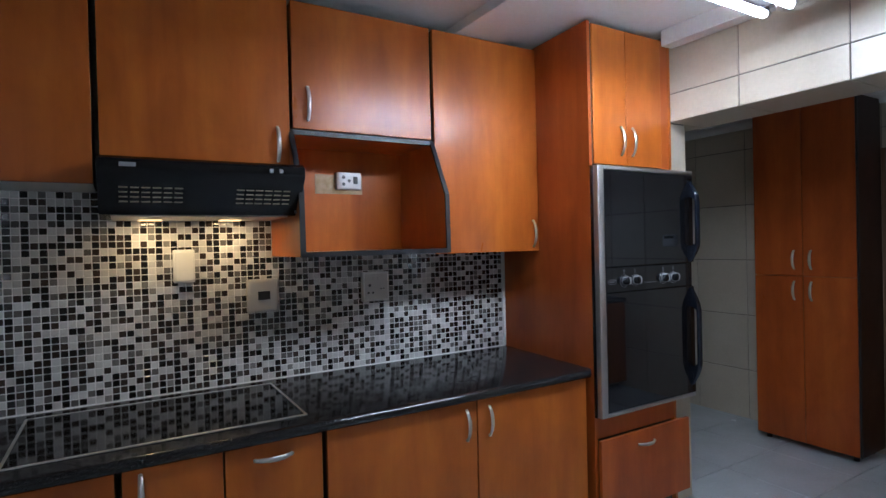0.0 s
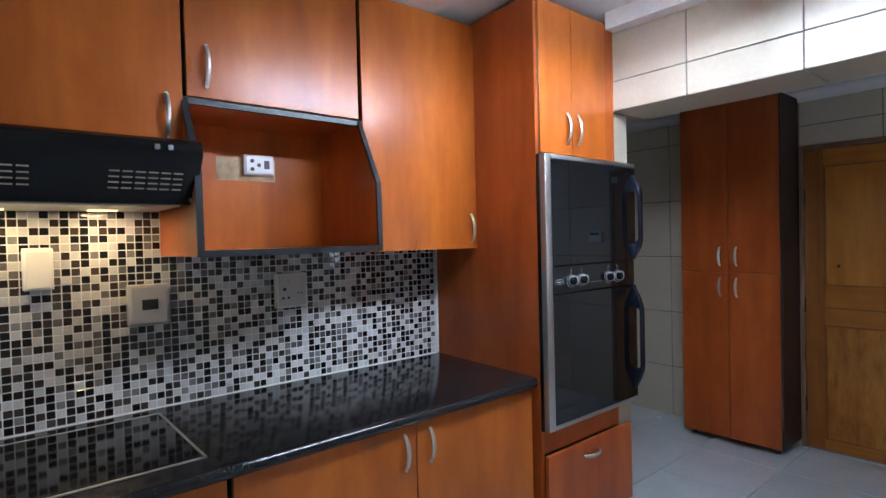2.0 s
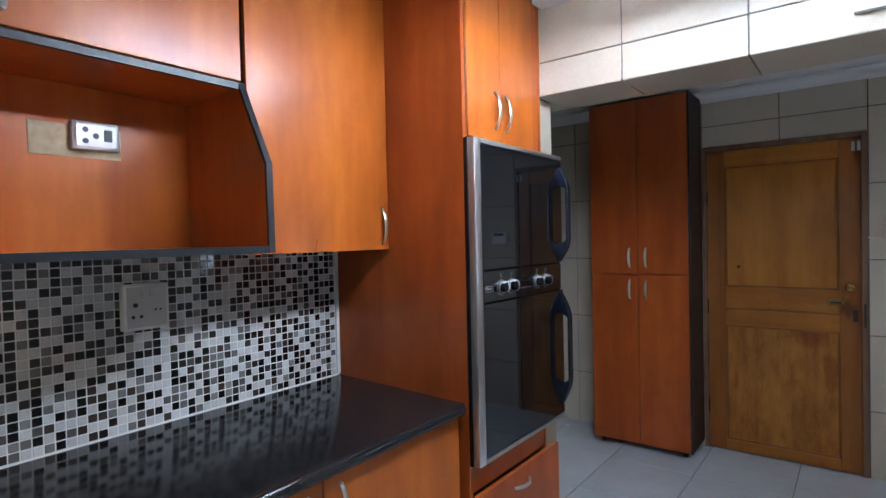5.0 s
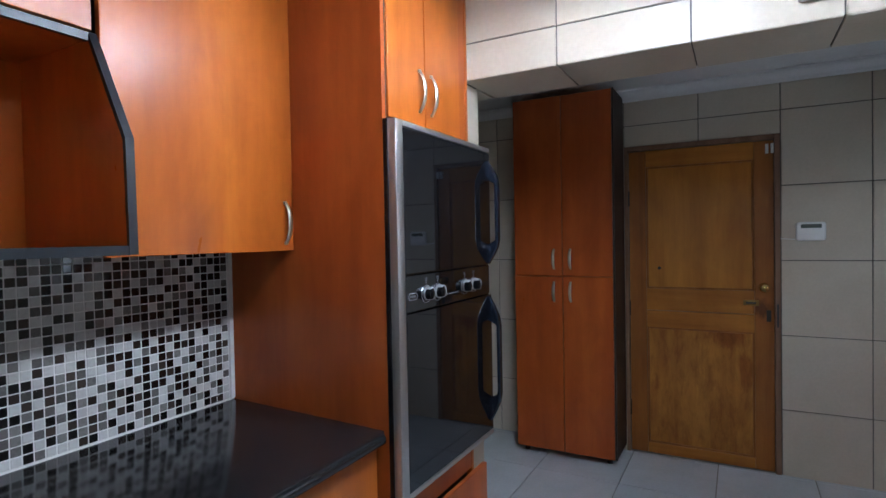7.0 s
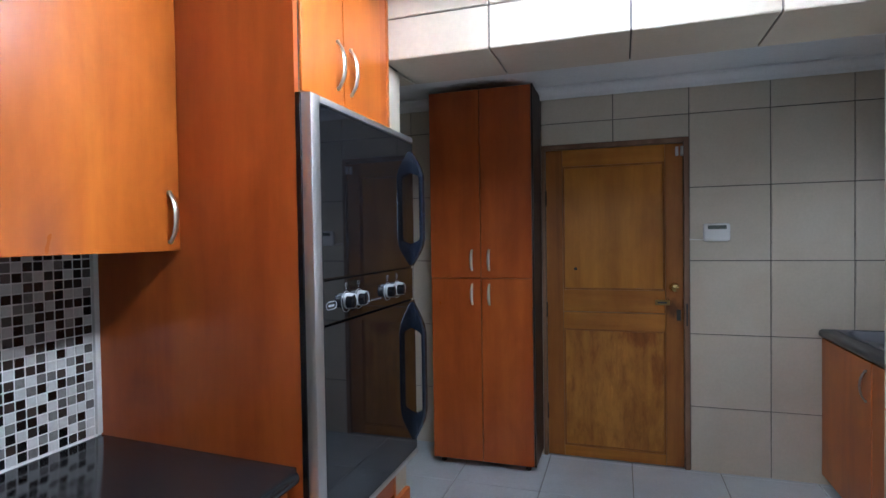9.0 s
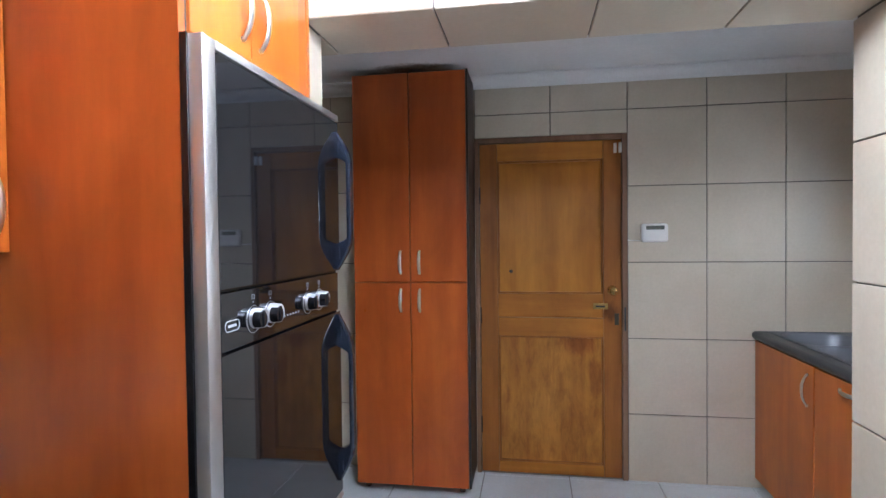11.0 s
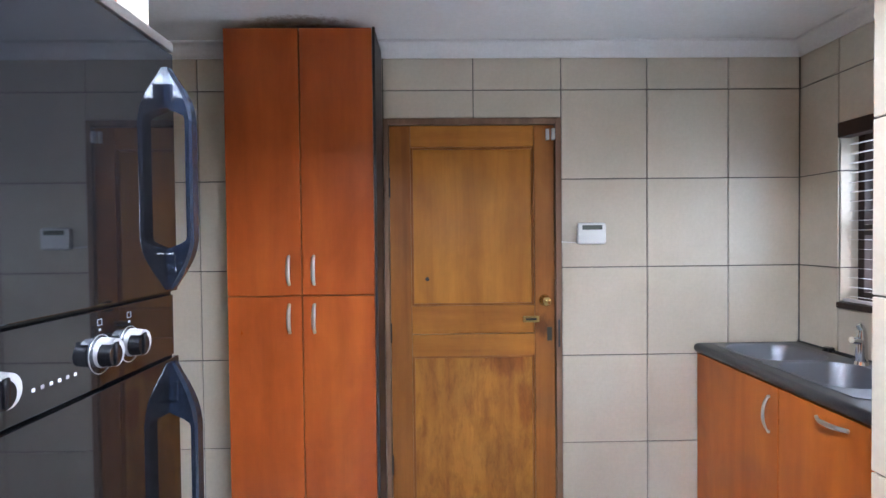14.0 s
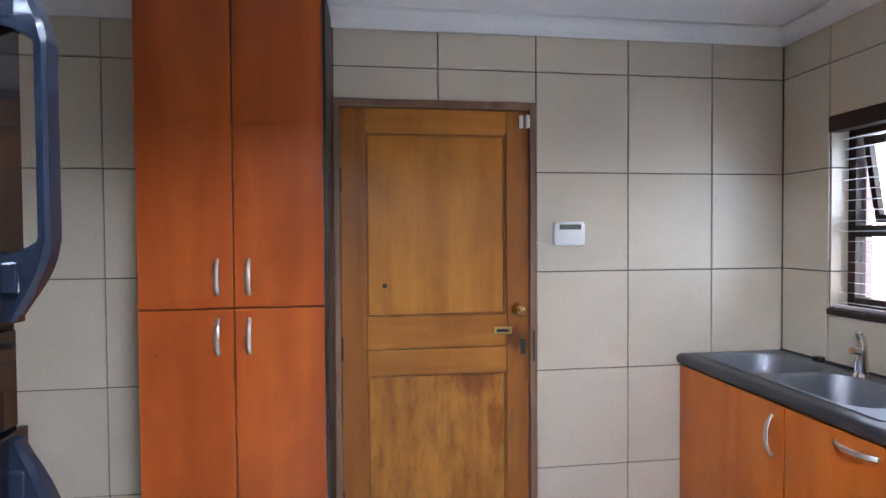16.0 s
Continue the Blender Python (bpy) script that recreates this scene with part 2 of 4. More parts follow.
# ---- mesh helpers ----
def box(bm, x0, x1, y0, y1, z0, z1, bevel=0.0, seg=2):
    made = bmesh.ops.create_cube(bm, size=1.0, matrix=Matrix.LocRotScale(
        ((x0 + x1) / 2, (y0 + y1) / 2, (z0 + z1) / 2), None, (abs(x1 - x0), abs(y1 - y0), abs(z1 - z0))))
    if bevel:
        edges = {e for v in made["verts"] for e in v.link_edges}
        bmesh.ops.bevel(bm, geom=list(edges), offset=bevel, segments=seg, affect="EDGES", profile=0.5, clamp_overlap=True)
    return bm


def boxes(*specs, bevel=0.0):
    bm = bmesh.new()
    for s in specs:
        box(bm, *s, bevel=bevel)
    return bm


def rod(bm, a, b, r, r2=None, sides=16):
    a, b = Vector(a), Vector(b)
    m = Matrix.Translation((a + b) / 2) @ (b - a).to_track_quat("Z", "Y").to_matrix().to_4x4()
    bmesh.ops.create_cone(bm, cap_ends=True, segments=sides, radius1=r, radius2=r if r2 is None else r2, depth=(b - a).length, matrix=m)
    return bm


def prism(points, axis, lo, hi):
    """A solid of the outline (pairs in the two other axes) between lo and hi on the axis."""
    bm = bmesh.new()
    def at(p, h):
        return {"x": (h, p[0], p[1]), "y": (p[0], h, p[1]), "z": (p[0], p[1], h)}[axis]
    a = [bm.verts.new(at(p, lo)) for p in points]
    b = [bm.verts.new(at(p, hi)) for p in points]
    bm.faces.new(a)
    bm.faces.new(list(reversed(b)))
    for i in range(len(points)):
        j = (i + 1) % len(points)
        bm.faces.new((a[j], a[i], b[i], b[j]))
    bmesh.ops.recalc_face_normals(bm, faces=bm.faces)
    return bm


def loft(rings, closed_ends=True):
    bm = bmesh.new()
    vs = [[bm.verts.new(p) for p in r] for r in rings]
    n = len(rings[0])
    for r0, r1 in zip(vs, vs[1:]):
        for i in range(n):
            bm.faces.new((r0[i], r0[(i + 1) % n], r1[(i + 1) % n], r1[i]))
    if closed_ends:
        bm.faces.new(vs[0])
        bm.faces.new(vs[-1])
    bmesh.ops.recalc_face_normals(bm, faces=bm.faces)
    return bm


def mesh_of(name, bm, material, smooth=False):
    me = bpy.data.meshes.new(name)
    bm.to_mesh(me)
    bm.free()
    me.materials.append(material)
    if smooth:
        for p in me.polygons:
            p.use_smooth = True
        me.set_sharp_from_angle(angle=radians(40))
    return me


def part(name, bm, material, parent, label="", smooth=False):
    ob = new(name, mesh_of(name, bm, material, smooth))
    if parent is not None:
        ob.parent = parent
        ob.matrix_parent_inverse = parent.matrix_basis.inverted() if parent.type == "EMPTY" else Matrix()
    if label:
        tagged(ob, label)
    return ob


def thing(name, base, label, category, group=""):
    ob = new(name)
    ob.empty_display_size = 0.1
    ob.matrix_basis = Matrix.Translation(base)
    return tagged(ob, label, category, group)


def setting(name, bm, material, label="", category=""):
    return tagged(part(name, bm, material, None), label, category, kind="structure")


def bow_handle(parent, centre, length, along, out, rise=0.025, width=0.019):
    """A satin bow handle: a flat bar that arches away from the door."""
    c, a, o = Vector(centre), Vector(along), Vector(out)
    s = a.cross(o)
    rings = []
    for i in range(49):
        u = i / 24 - 1
        h = rise * (1 - abs(u) ** 2.4) + 0.002
        t = 0.0043 + (0.0009 if i % 2 and abs(u) < 0.85 else 0.0)
        w = width * (0.75 + 0.25 * (1 - u * u)) / 2
        p = c + a * (u * length / 2) + o * h
        rings.append([p + s * (w * math.cos(k)) + o * (t * math.sin(k)) for k in (math.pi / 4 * j for j in range(8))])
    bm = loft(rings)
    for sgn in (-1, 1):
        e = c + a * (sgn * length / 2 * 0.96)
        rod(bm, e - o * 0.001, e + o * 0.008, 0.007, 0.006, 10)
    return part("handle", bm, HANDLE_STEEL, parent, "satin nickel bow handle", True)


# ---- structure ----
NORTH, EAST, SOUTH = 4.293, 7.108, 1.032
KTOP, STOP = 2.64, 2.44
BX0, BX1 = 5.368, 5.692
JAMB_N, JAMB_S = 3.543, 1.802
floor_ob = setting("floor", boxes((0.6, 7.4, -0.2, 5.3, -0.15, -0.008)), FLOOR_GROUT, "pale ceramic tiled floor with grey joints", "floor")
wall_north = setting("wall_north", boxes((0.6, 5.36, NORTH + 0.006, NORTH + 0.24, -0.1, 2.8)), MOSAIC_GROUT, "kitchen wall with glass mosaic splashback", "wall")
wall_east = setting("wall_east", boxes((EAST, EAST + 0.25, 0.7, 2.290, -0.1, 2.6), (EAST, EAST + 0.25, 3.166, 5.3, -0.1, 2.6),
                                       (EAST, EAST + 0.25, 2.290, 3.166, 2.058, 2.6)), GROUT, "cream tiled scullery wall with dark grout", "wall")
WX0, WX1, WZ0, WZ1 = 5.83, 6.833, 1.118, 1.978
wall_south = setting("wall_south", boxes((WX1, EAST, SOUTH - 0.2, SOUTH, -0.1, 2.6), (BX1, WX0, SOUTH - 0.2, SOUTH, -0.1, 2.6),
                                         (WX0, WX1, SOUTH - 0.2, SOUTH, -0.1, WZ0), (WX0, WX1, SOUTH - 0.2, SOUTH, WZ1, 2.6)),
                     GROUT, "cream tiled window wall above the sink", "wall")
wall_divide = setting("wall_divide", boxes((BX0, 5.510, JAMB_N, 5.3, -0.1, 2.158), (BX0, BX1, JAMB_N, 5.3, 2.158, 2.8), (BX0, BX1, -0.1, JAMB_S, -0.1, 2.8),
                                           (BX0, BX1, JAMB_S, JAMB_N, 2.158, 2.8)), GROUT, "tiled dividing wall with wide opening under a beam", "wall")
setting("wall_scullery_north", boxes((BX1, EAST, 5.0, 5.2, -0.1, 2.6)), PLASTER, "plain cream end wall of scullery", "wall")
setting("wall_west", boxes((0.5, 0.7, -0.2, 4.6, -0.1, 2.8)), PLASTER, "plain cream plastered wall", "wall")
# opening for the added fill window, never in view
KWX0, KWX1, KWZ0, KWZ1 = 0.80, 1.65, 1.05, 2.05
setting("wall_kitchen_south", boxes((0.7, KWX0, 0.0, 0.2, -0.1, 2.8), (KWX1, BX0, 0.0, 0.2, -0.1, 2.8), (KWX0, KWX1, 0.0, 0.2, -0.1, KWZ0),
                                    (KWX0, KWX1, 0.0, 0.2, KWZ1, 2.8)), PLASTER, "unseen cream plastered wall with added window opening", "wall")
setting("ceiling_kitchen", boxes((0.6, BX0, -0.1, 4.5, KTOP, KTOP + 0.12)), PAINT, "white painted kitchen ceiling", "ceiling")
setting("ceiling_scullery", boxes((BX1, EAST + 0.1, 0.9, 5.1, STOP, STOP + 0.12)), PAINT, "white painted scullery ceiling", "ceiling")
setting("ceiling_beam", boxes((4.215, 4.495, 0.2, NORTH, 2.590, KTOP + 0.002), bevel=0.004), PAINT, "white boxed ceiling beam", "beam")
setting("ceiling_boxing", boxes((5.270, 5.358, 0.2, 3.50, 2.552, KTOP + 0.002), bevel=0.004), PAINT, "white boxed cornice along tiled beam", "cornice")


def cove(name, p0, p1, inward, top):
    """A curved plaster cornice between wall and ceiling, along p0-p1."""
    d = Vector(inward)
    prof = [(0.0, 0.0), (0.0, -0.070), (0.010, -0.070), (0.013, -0.060)]
    for k in range(7):
        a = math.pi / 2 * k / 6
        prof.append((0.065 - 0.050 * math.cos(a), -0.060 + 0.048 * math.sin(a)))
    prof += [(0.072, -0.010), (0.072, 0.0)]
    rings = [[Vector((p[0], p[1], top)) + d * u + Vector((0, 0, v)) for u, v in prof] for p in (p0, p1)]
    return setting(name, loft(rings), PAINT, "white plaster cornice under ceiling", "cornice")


cove("cornice_east", (7.099, 1.04), (7.099, 5.0), (-1, 0, 0), STOP)
cove("cornice_south", (7.10, 1.041), (BX1, 1.041), (0, 1, 0), STOP)
cove("cornice_beam", (BX1 + 0.001, 1.04), (BX1 + 0.001, 5.0), (1, 0, 0), STOP)

# outside the windows
setting("backdrop", boxes((-3.0, 22.0, -2.6, -2.5, -0.2, 5.0)), DISTANCE, "bright overexposed daylight outside", "backdrop")
setting("ground", boxes((-60, 70, -60, -2.7, -0.3, -0.2)), OUTSIDE, "pale paved ground outside", "ground")

# ---- fitted kitchen: wall cabinets ----
UF, UT = 3.930, 2.583


def wall_cabinet(x0, x1, z0, label, handle):
    t = thing("wall_cabinet", ((x0 + x1) / 2, 4.11, z0), label, "cabinet", "wall cabinets")
    part("body", boxes((x0 + 0.004, x1 - 0.004, UF + 0.022, NORTH + 0.004, z0 + 0.004, UT - 0.002)), BLACK_TRIM, t, "black edged carcass")
    door = part("door", boxes((x0, x1, UF, UF + 0.019, z0, UT), bevel=0.002), CHERRY, t)
    part("underside", boxes((x0 + 0.002, x1 - 0.002, UF + 0.0195, NORTH + 0.003, z0 + 0.0005, z0 + 0.0035)), WHITE_PLASTIC, t, "white melamine underside")
    if handle:
        bow_handle(door, (handle[0], UF, handle[1]), 0.150, (0, 0, 1), (0, -1, 0))
    return t


wall_cabinet(1.90, 2.608, 1.752, "cherry wood wall cabinet with closed door", None)
wall_cabinet(2.630, 3.338, 1.842, "cherry wood wall cabinet above black extractor hood", (3.284, 1.945))
wall_cabinet(3.352, 4.048, 2.022, "cherry wood wall cabinet above open microwave niche", (3.420, 2.135))
wall_cabinet(4.066, 4.738, 1.446, "long cherry wood wall cabinet beside tall oven unit", (4.698, 1.545))

niche = thing("microwave_shelf", (3.70, 4.05, 1.455), "open cherry wood microwave niche edged in black", "shelf")
side = [(NORTH + 0.004, 1.457), (3.800, 1.457), (3.805, 1.735), (3.945, 2.016), (NORTH + 0.004, 2.016)]
edge = [(3.800, 1.455), (3.790, 1.455), (3.795, 1.738), (3.938, 2.019), (3.948, 2.016), (3.806, 1.734)]
for sx in (3.334, 4.044):
    sd = part("side_panel", prism(side, "x", sx, sx + 0.018), CHERRY, niche)
    part("edging", prism(edge, "x", sx - 0.002, sx + 0.020), BLACK_TRIM, sd, "black edge strip")
part("base_board", boxes((3.352, 4.044, 3.806, NORTH + 0.004, 1.457, 1.475)), CHERRY, niche)
part("edging", boxes((3.352, 4.044, 3.792, 3.805, 1.454, 1.477)), BLACK_TRIM, niche, "black edge strip")
part("top_board", boxes((3.352, 4.044, 3.952, NORTH + 0.004, 1.998, 2.014)), CHERRY, niche)
part("edging", boxes((3.352, 4.044, 3.936, 3.951, 1.996, 2.017)), BLACK_TRIM, niche, "black edge strip")
part("back_panel", boxes((3.352, 4.044, NORTH - 0.012, NORTH + 0.003, 1.475, 1.998)), CHERRY, niche)
part("cutout_patch", boxes((3.555, 3.812, NORTH - 0.0155, NORTH - 0.0125, 1.772, 1.872)), OLD_PASTE, niche, "ragged bare plaster patch behind socket")


def plate(name, x0, x1, z0, z1, y, depth, material, label, category):
    t = thing(name, ((x0 + x1) / 2, y, z0), label, category)
    part("box", boxes((x0, x1, y - depth, y, z0, z1), bevel=0.006), material, t, "", True)
    return t, y - depth


ns, ny = plate("wall_socket", 3.662, 3.798, 1.795, 1.885, NORTH - 0.012, 0.030, GREY_PLASTIC, "silver grey wall socket inside microwave niche", "socket")
part("face", boxes((3.672, 3.788, ny - 0.003, ny, 1.804, 1.876), bevel=0.001), GREY_PLASTIC, ns)
for sx, sz in ((3.698, 1.858), (3.698, 1.822), (3.728, 1.840)):
    part("pin_hole", rod(bmesh.new(), (sx, ny - 0.0045, sz), (sx, ny, sz), 0.009), DARK_SLOT, ns)
part("switch", boxes((3.752, 3.775, ny - 0.007, ny, 1.825, 1.862), bevel=0.002), DARK_SLOT, ns, "dark rocker switch")

# ---- sockets on the splashback ----
sw, sy = plate("cooker_switch", 2.890, 2.980, 1.350, 1.500, NORTH, 0.028, WHITE_PLASTIC, "white plastic switch box on mosaic splashback", "switch")
part("cover", boxes((2.900, 2.970, sy - 0.004, sy, 1.358, 1.488), bevel=0.002), WHITE_PLASTIC, sw)
iso, iy = plate("isolator_box", 3.205, 3.350, 1.190, 1.348, NORTH, 0.040, GREY_PLASTIC, "grey isolator box with dark rocker switch", "switch")
part("face", boxes((3.217, 3.340, iy - 0.003, iy, 1.200, 1.338), bevel=0.001), GREY_PLASTIC, iso)
part("rocker", boxes((3.252, 3.308, iy - 0.008, iy, 1.250, 1.290), bevel=0.002), DARK_SLOT, iso, "dark rocker switch")
ps, py = plate("wall_socket", 3.795, 3.945, 1.198, 1.356, NORTH, 0.036, WHITE_PLASTIC, "white double socket box on mosaic splashback", "socket")
part("face", boxes((3.806, 3.936, py - 0.003, py, 1.208, 1.346), bevel=0.001), GREY_PLASTIC, ps)
for sx, sz, r in ((3.832, 1.285, 0.008), (3.824, 1.245, 0.006), (3.850, 1.245, 0.006)):
    part("pin_hole", rod(bmesh.new(), (sx, py - 0.0045, sz), (sx, py, sz), r), DARK_SLOT, ps)
part("outlet_ring", rod(bmesh.new(), (3.905, py - 0.005, 1.265), (3.905, py, 1.265), 0.018), GREY_PLASTIC, ps)
for k in (-0.008, 0.008):
    part("pin_hole", rod(bmesh.new(), (3.905 + k, py - 0.006, 1.265), (3.905 + k, py, 1.265), 0.004), DARK_SLOT, ps)
for sx in (3.850, 3.878):
    part("switch", boxes((sx, sx + 0.018, py - 0.006, py, 1.312, 1.334), bevel=0.002), GREY_PLASTIC, ps)

# ---- extractor hood ----
hood = thing("extractor_hood", (2.985, 4.05, 1.632), "black extractor hood with slotted vents and lit lamps", "extractor hood")
prof = [(NORTH + 0.004, 1.836), (3.770, 1.836), (3.752, 1.822), (3.752, 1.785), (3.862, 1.634), (NORTH + 0.004, 1.634)]
body = prism(prof, "x", 2.622, 3.348)
bmesh.ops.bevel(body, geom=body.edges[:], offset=0.004, segments=2, affect="EDGES")
hb = part("body", body, BLACK_PLASTIC, hood, "", True)
slope = Vector((0, 0.110, -0.151)).normalized()
outw = Vector((0, -0.151, -0.110)).normalized()
VENT_BACK = mat("vent_glow_metal", (0.50, 0.42, 0.30), 0.4, 0.6)
for gx0, cols in ((2.685, 6), (3.085, 6)):
    for i in range(cols):
        for j in range(4):
            c = Vector((gx0 + i * 0.036 + 0.016, 3.752, 1.785)) + slope * (0.070 + j * 0.020) + outw * 0.0006
            bm = bmesh.new()
            box(bm, -0.0140, 0.0140, -0.0022, 0.0022, -0.0012, 0.0012)
            bm.transform(Matrix.Translation(c) @ Matrix((Vector((1, 0, 0)), slope, -outw)).transposed().to_4x4())
            part("vent_slot", bm, VENT_BACK, hood)
part("badge", boxes((2.690, 2.742, 3.7505, 3.753, 1.797, 1.812), bevel=0.001), MARK, hood, "small pale badge plate")
for sx in (3.205, 3.243):
    part("push_button", boxes((sx, sx + 0.014, 3.746, 3.754, 1.796, 1.812), bevel=0.002), MARK, hood, "pale push button")
part("screw", rod(bmesh.new(), (3.328, 3.845, 1.650), (3.328, 3.838, 1.645), 0.005), MARK, hood)
part("filter_plate", boxes((2.66, 3.31, 3.90, NORTH - 0.02, 1.6295, 1.6335)), STEEL, hood, "steel grease filter")
for hx in (2.80, 3.12):
    part("lamp_lens", boxes((hx - 0.045, hx + 0.045, 4.145, 4.190, 1.6255, 1.629), bevel=0.001), HOOD_BULB, hood, "warm glowing lamp cover")

# ---- base cabinets and worktop ----
BF = 3.545


def base_cabinet(x0, x1, label, doors):
    t = thing("base_cabinet", ((x0 + x1) / 2, 3.9, 0.0), label, "cabinet", "base cabinets")
    part("body", boxes((x0 + 0.003, x1 - 0.003, BF + 0.021, NORTH + 0.004, 0.10, 0.803)), BLACK_TRIM, t, "black edged carcass")
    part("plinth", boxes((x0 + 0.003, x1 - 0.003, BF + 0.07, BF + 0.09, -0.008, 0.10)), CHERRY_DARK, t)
    for d0, d1, hx, hz, up in doors:
        d = part("door", boxes((d0, d1, BF, BF + 0.019, 0.105, 0.803), bevel=0.002), CHERRY, t)
        if hx:
            bow_handle(d, (hx, BF, hz), 0.135, (0, 0, 1) if up else (1, 0, 0), (0, -1, 0))


base_cabinet(1.30, 2.655, "cherry wood base cabinet under hob", [(1.302, 1.97, 1.92, 0.72, True), (1.976, 2.652, 2.60, 0.60, True)])
base_cabinet(2.670, 3.325, "cherry wood base cabinet with two narrow doors", [(2.672, 2.972, 2.724, 0.715, True), (2.978, 3.322, 3.143, 0.748, False)])
base_cabinet(3.338, 4.696, "cherry wood double door base cabinet", [(3.341, 4.024, 3.972, 0.700, True), (4.030, 4.693, 4.093, 0.700, True)])

top = thing("worktop", (3.0, 3.9, 0.805), "polished black granite worktop with rounded front edge", "worktop")
nose = [(NORTH + 0.003, 0.806), (3.530, 0.806)]
for k in range(9):
    a = -math.pi / 2 - math.pi * k / 8
    nose.append((3.531 + 0.0215 * math.cos(a), 0.8275 + 0.0215 * math.sin(a)))
nose.append((NORTH + 0.003, 0.849))
part("slab", prism(nose, "x", 1.25, 4.698), GRANITE, top, "", True)
part("slab_end", prism([(4.6982, 3.530), (4.7145, 3.530), (4.7615, NORTH + 0.002), (4.6982, NORTH + 0.002)], "z", 0.806, 0.849), GRANITE, top)
part("sealant_bead", boxes((1.25, 4.745, NORTH - 0.003, NORTH + 0.001, 0.847, 0.852)), WHITE_PLASTIC, top, "white sealant line")
part("sealant_bead", boxes((4.744, 4.7615, NORTH - 0.0055, NORTH + 0.0055, 0.856, 1.444)), MOSAIC_GROUT, top, "white sealant line")

hob = thing("glass_hob", (2.83, 3.9, 0.849), "black ceramic glass hob with steel trim", "hob")
part("glass", boxes((2.362, 3.282, 3.632, 4.192, 0.850, 0.8545), bevel=0.001), HOB_GLASS, hob)
for b in ((2.352, 3.292, 3.622, 3.631), (2.352, 3.292, 4.193, 4.202), (2.352, 2.361, 3.631, 4.193), (3.283, 3.292, 3.631, 4.193)):
    part("trim", boxes((*b, 0.850, 0.8555), bevel=0.001), STEEL, hob, "thin steel trim")

# ---- tall oven unit ----
TF = 3.512
tall = thing("oven_housing", (5.03, 3.9, 0.0), "tall cherry wood housing around built-in double oven", "cabinet")
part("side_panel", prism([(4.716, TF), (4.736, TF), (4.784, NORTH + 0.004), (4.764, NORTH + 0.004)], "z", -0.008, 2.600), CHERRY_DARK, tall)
part("side_panel", boxes((5.337, 5.357, TF, NORTH + 0.004, -0.008, 2.592), bevel=0.002), CHERRY, tall)
part("body", boxes((4.786, 5.335, TF + 0.022, NORTH, 0.02, 2.560)), BLACK_TRIM, tall, "dark carcass interior")
part("top_board", boxes((4.784, 5.337, TF + 0.021, NORTH, 2.562, 2.592)), CHERRY, tall)
part("filler_strip", boxes((5.268, 5.337, TF + 0.003, TF + 0.018, 1.860, 2.590)), CHERRY_DARK, tall)
for d0, d1, hx in ((4.745, 4.985, 4.945), (4.989, 5.266, 5.030)):
    d = part("door", boxes((d0, d1, TF - 0.006, TF + 0.013, 1.884, 2.588), bevel=0.002), CHERRY, tall)
    bow_handle(d, (hx, TF - 0.006, 2.010), 0.150, (0, 0, 1), (0, -1, 0))
part("gap_strip", boxes((4.7365, 4.7435, TF + 0.001, TF + 0.012, 1.880, 2.590)), BLACK_TRIM, tall, "black gap strip")
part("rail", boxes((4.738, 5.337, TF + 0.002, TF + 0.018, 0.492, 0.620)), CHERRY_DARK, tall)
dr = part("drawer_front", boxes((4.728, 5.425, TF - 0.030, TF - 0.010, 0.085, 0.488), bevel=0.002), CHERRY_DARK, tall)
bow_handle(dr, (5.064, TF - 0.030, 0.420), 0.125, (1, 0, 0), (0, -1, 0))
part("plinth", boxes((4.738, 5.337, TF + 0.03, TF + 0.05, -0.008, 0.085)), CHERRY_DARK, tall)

OX0, OX1, OY = 4.716, 5.475, 3.468
oven = thing("double_oven", (5.05, 3.8, 0.60), "built-in black glass double oven with steel frame", "oven")
part("chassis", boxes((4.800, 5.330, TF + 0.003, 4.10, 0.625, 1.855)), BLACK_PLASTIC, oven)
part("frame", boxes((OX0 + 0.0065, OX0 + 0.052, OY - 0.002, TF - 0.001, 0.605, 1.872), bevel=0.004), STEEL, oven, "brushed steel side trim", True)
part("frame", boxes((OX0 + 0.0525, OX1, OY - 0.002, TF - 0.001, 1.852, 1.872), bevel=0.003), STEEL, oven, "brushed steel top trim", True)
part("frame", boxes((OX0 + 0.0525, OX1, OY - 0.002, TF - 0.001, 0.605, 0.622), bevel=0.003), STEEL, oven, "brushed steel bottom trim", True)
# narrow black strip between the housing and the steel trim
part("side_strip", boxes((OX0, OX0 + 0.006, TF - 0.016, TF - 0.001, 0.605, 1.872)), BLACK_PLASTIC, oven, "black strip beside steel side trim")
part("backing", boxes((OX0 + 0.053, OX1 - 0.004, OY + 0.012, TF - 0.001, 0.623, 1.850)), BLACK_PLASTIC, oven)
GX0 = OX0 + 0.055


